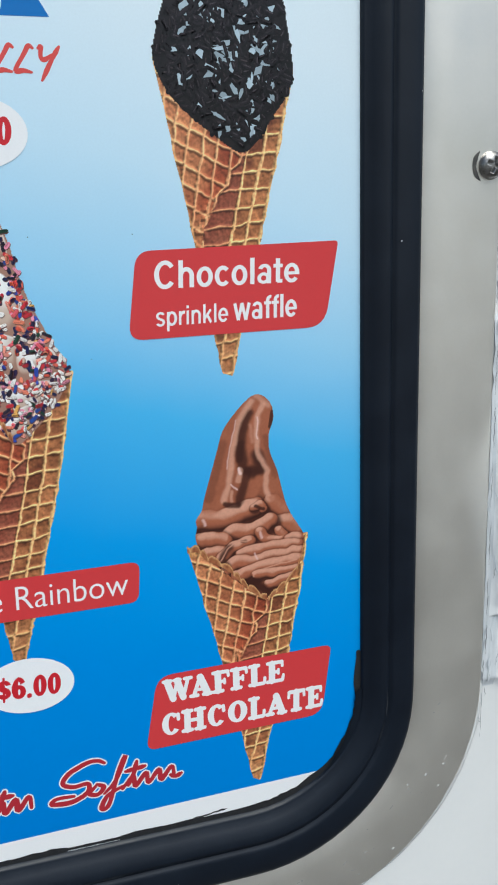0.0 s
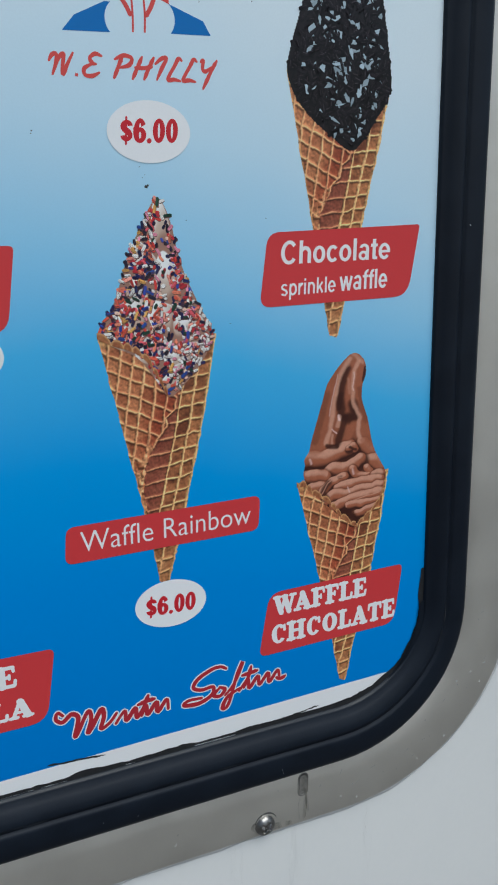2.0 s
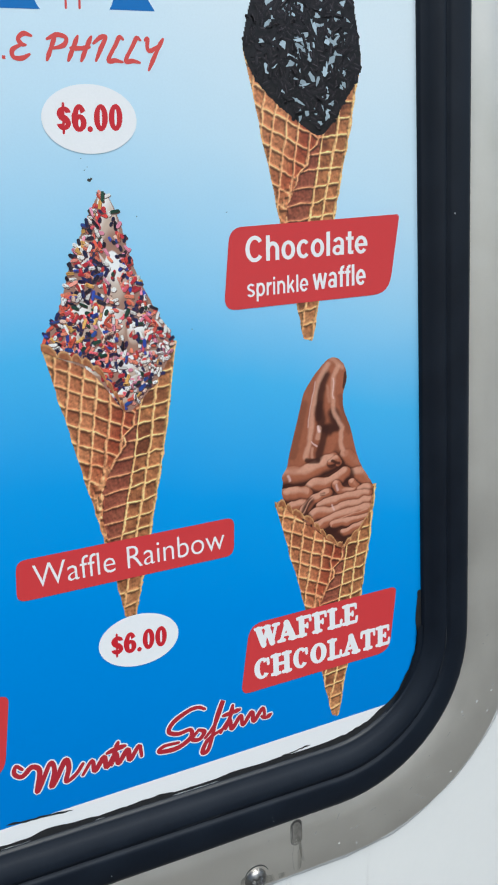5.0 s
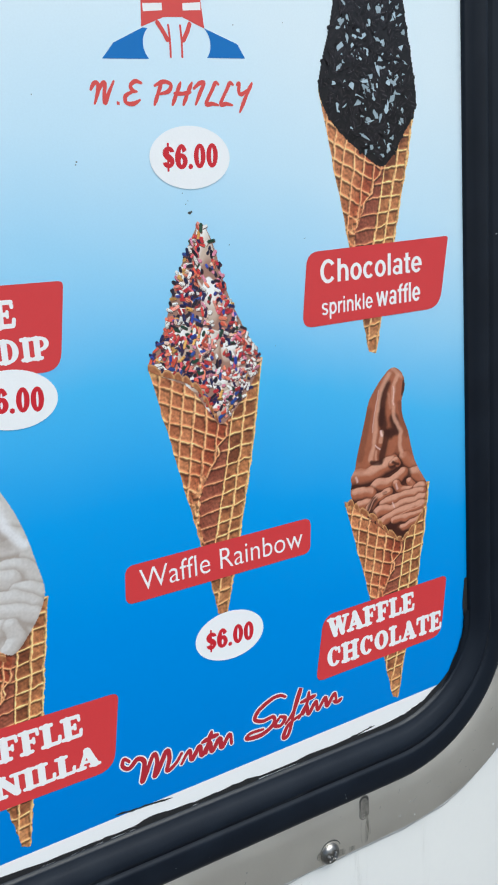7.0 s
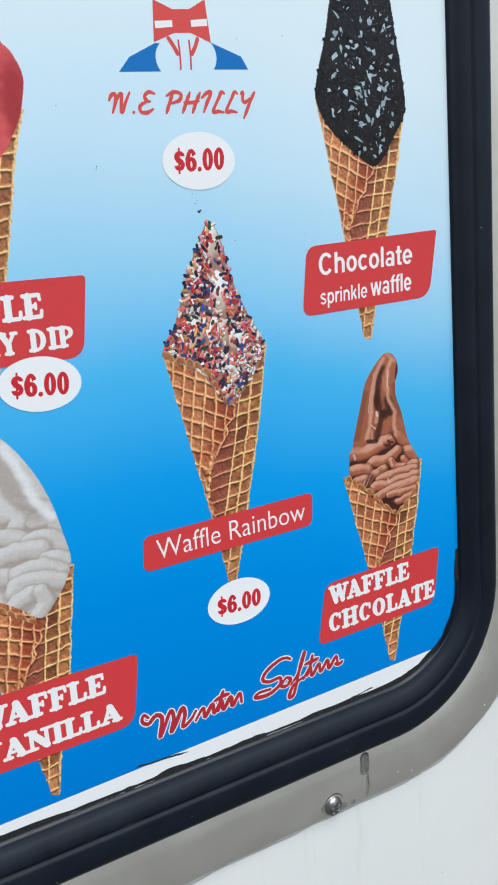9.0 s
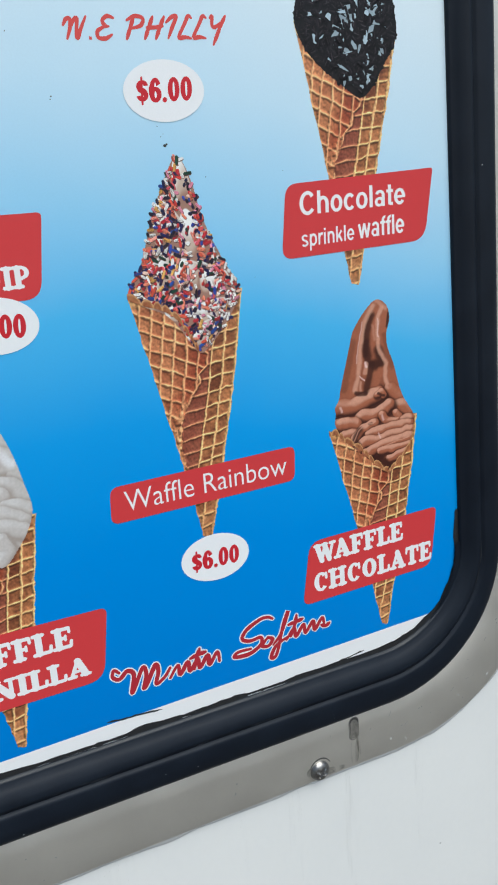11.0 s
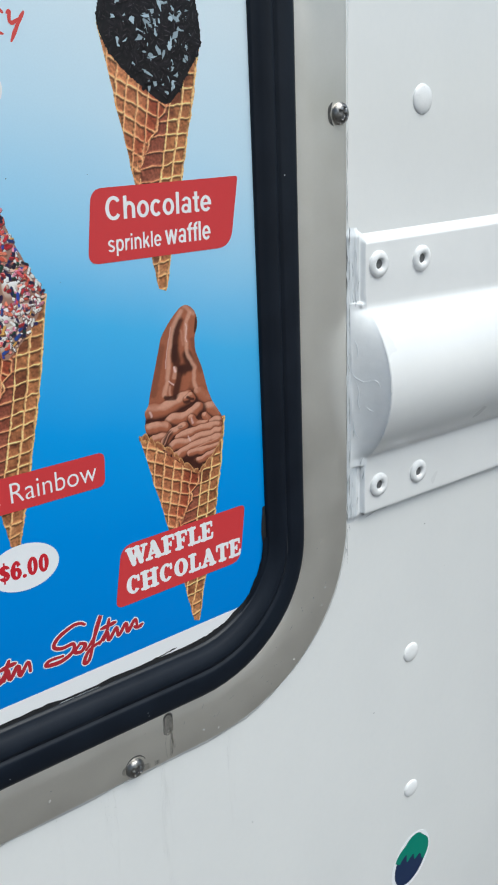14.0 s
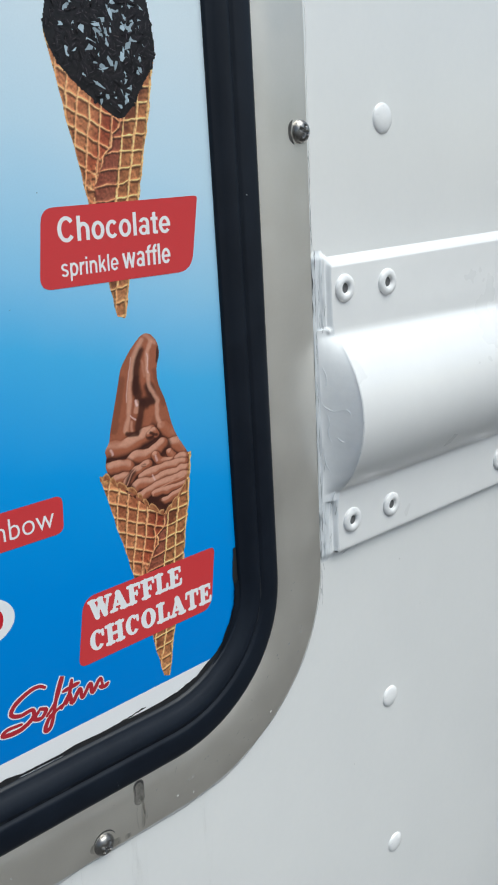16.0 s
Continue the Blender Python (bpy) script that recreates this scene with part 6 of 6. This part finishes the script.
edge_in.sort(key=lambda p: p[1] + p[0])
if len(edge_in) > 3:
    pts = [(x - 1.2 + rnd.uniform(-0.5, 0.5), z + 1.6 + rnd.uniform(-0.5, 0.5)) for x, z in edge_in]
    tagged(raw("sealant_bead", *ribbon(catmull(pts, 3), (3.0, 3.4, 4.4, 4.0, 3.4), -1.2), rubber), "ragged black sealant bead in the gasket's corner", "sealant")
ragged = [(x, z + 0.22 * 22.0 * min(1, max(0, (-130 - z) / 40))) for x, z in resampled(rounded(*GASK, 68, 22.0), 1400)]
ragged = [p for p in ragged[700:] if p[0] > -480 and p[1] < -150] + [p for p in ragged[:700] if p[1] < -112]
wide = [0.3 + 4.6 * float(value_noise(np.array([i / 9.0]), np.array([3.5]), 33)[0]) ** 1.5 + 1.4 * float(value_noise(np.array([i / 1.9]), np.array([8.5]), 34)[0]) for i in range(len(ragged))]
tagged(raw("sealant_bead", *ribbon(ragged, wide, -0.95), tar), "ragged black sealant along the gasket's inner edge", "sealant")
specks = []
for x, z, r in ((-200.9, 57, 0.62), (-200.2, 57.4, 0.4), (-203.1, 63.6, 0.2), (-202.2, 60, 0.2), (-201.2, 61, 0.15), (-153.8, 46.1, 0.2), (-168.6, 7.3, 0.17), (-239.7, 74.1, 0.3), (-240.0, 73.2, 0.25), (-186, 45.5, 0.2), (-180, 118, 0.2), (-252, 94, 0.2), (-160, 120, 0.22)):
    specks.append(polygon(ellipse(x, z, r, r * 0.8, 0, 10, 0.5, x), -0.12))
tagged(raw("dirt_specks", *joined(specks), grime_and_shade), "small grey specks of dirt on the poster", "dirt", kind="stuff")

specks = []
for x, z, r in ((49.7, -155.4, 0.38), (-82.5, -297.3, 0.4), (70, -190, 0.25), (12, -270, 0.3)):
    specks.append(polygon(ellipse(x, z, r, r * 0.8, 0, 10, 0.5, x), WALL_Y - 0.04))
tagged(raw("dirt_specks", *joined(specks), grime_and_shade), "small dark specks on the white paint", "dirt", kind="stuff")

# ---- thick dabs of paint beside the flange ----
dabs = [cord([(-84, -229.5), (-79, -231.5), (-73.5, -231.8), (-68, -230.4), (-63, -227.2), (-60, -224.0)], 1.9, lambda x, z: WALL_Y + 1.15),
        cord([(-33.7, -203.2), (-32.2, -202.4), (-30.6, -201.0), (-29.7, -199.6)], 1.5, lambda x, z: WALL_Y + 0.85),
        cord([(-26.1, -212.3), (-25.0, -212.4), (-23.6, -212.2), (-22.9, -212)], 1.5, lambda x, z: WALL_Y + 0.85),
        cord([(-17.4, -182), (-17.0, -176), (-16.2, -168.6), (-15.2, -161), (-14.6, -152)], 1.4, lambda x, z: WALL_Y + 0.8)]
for v, f in dabs:
    tagged(raw("paint_dab", v, f, paint, None, "", True), "raised white paint dab beside the window flange", "paint dab", "paint dabs")

# ---- wear on the flange: pale scratches and flecks round its lower corner ----
scr = random.Random(44)
flecks = []
for k in range(38):
    a = radians(scr.uniform(-95, 0))
    rad = scr.uniform(72, 92)
    cx, cz = -111.5 + rad * math.cos(a), -133 + rad * math.sin(a)
    if scr.random() < 0.35:
        cx, cz = scr.uniform(-330, -110), scr.uniform(-224, -203)
    cx += lean(cz)
    if scr.random() < 0.86:
        flecks.append(polygon(ellipse(cx, cz, scr.uniform(0.2, 0.9) ** 1.5 * 1.3, scr.uniform(0.15, 0.5), scr.uniform(0, 90), 8, 0.8, k), -3.05))
    else:
        t = radians(scr.uniform(40, 80))
        ln = scr.uniform(1.5, 6)
        flecks.append(ribbon([(cx + math.cos(t) * ln * j / 4, cz + math.sin(t) * ln * j / 4 + scr.uniform(-0.15, 0.15)) for j in range(5)], (0.06, 0.3, 0.35, 0.06), -3.05))
wear = raw("flange_scratches", *joined(flecks), surface("bare_scratched_metal", (0.66, 0.655, 0.63), (0.52, 0.51, 0.49), rough=0.7), window, "pale scratches and flecks")
wear["kind"] = "stuff"

# ---- dried dirt: a drip under the slot and faint runs below the flange ----
runs = []
drt = random.Random(9)
for k in range(15):
    x = drt.uniform(-300, -70)
    top_z = -231 if x < -115 else -231 + (x + 115) * 0.35
    ln = drt.uniform(25, 110)
    wd = drt.uniform(2, 9)
    runs.append(ribbon([(x + 0.03 * j * drt.uniform(-1, 1), top_z - ln * j / 8) for j in range(9)], (wd, wd, wd * 0.7, 0.5), WALL_Y - 0.06 - 0.01 * k))
tagged(raw("dirt_runs", *joined(runs), streak), "faint dried dirt runs below the window", "dirt", kind="stuff")
runs = [ribbon([(-133.6, -212), (-133.8, -217), (-134.0, -224)], (3, 5, 4), -3.06), ribbon([(-133.2, -210), (-131.5, -216), (-131.0, -222)], (1.5, 2.5, 1.0), -3.08), ribbon([(-158, -222), (-150, -224.6), (-140, -225.5)], (5, 4, 2), -3.07)]
tagged(raw("dirt_drip", *joined(runs), drip_stain), "brownish drip below the slotted hole", "dirt", kind="stuff")
dust = []
for k in range(8):
    side = drt.random() < 0.6
    o = drt.uniform(1.5, 9)
    if side:
        z = drt.uniform(-110, 150)
        x = GASK[0] - o + lean(z)
    else:
        x, z = drt.uniform(-300, -125), GASK[1] + o
    dust.append(polygon(ellipse(x, z, drt.uniform(0.12, 0.3), drt.uniform(0.1, 0.25), 0, 6), -6.72))
tagged(raw("dust_specks", *joined(dust), putty), "tiny pale dust specks on the rubber gasket", "dust", kind="stuff")

# ---- grey dust caught along the gasket's inner roll, thickest in the lower corner ----
gd = random.Random(27)
roll = [(x, z + 0.22 * 12.2 * min(1, max(0, (-130 - z) / 40))) for x, z in resampled(rounded(*GASK, 68, 12.2), 900)]
roll = [p for p in roll if p[1] < -128 and p[0] > -345]
streaks = []
i = 0
while i < len(roll) - 8:
    n = gd.randrange(3, 8)
    run = [p for p in roll[i:i + n]]
    if max(math.hypot(b[0] - a[0], b[1] - a[1]) for a, b in zip(run, run[1:])) < 6 and gd.random() < 0.35:
        o = gd.uniform(-0.5, 0.5)
        streaks.append(ribbon([(x, z + o + gd.uniform(-0.15, 0.15)) for x, z in run], (0.05, gd.uniform(0.15, 0.5), gd.uniform(0.1, 0.35), 0.05), -6.12))
    i += n - 1
dusty = surface("grey_rubber_dust", (0.035, 0.04, 0.05), (0.012, 0.015, 0.02), rough=0.9, scale=240, fine=1500, bump=0.2)
tagged(raw("gasket_dust", *joined(streaks), dusty), "grey dust caught along the rubber gasket", "dust", kind="stuff")
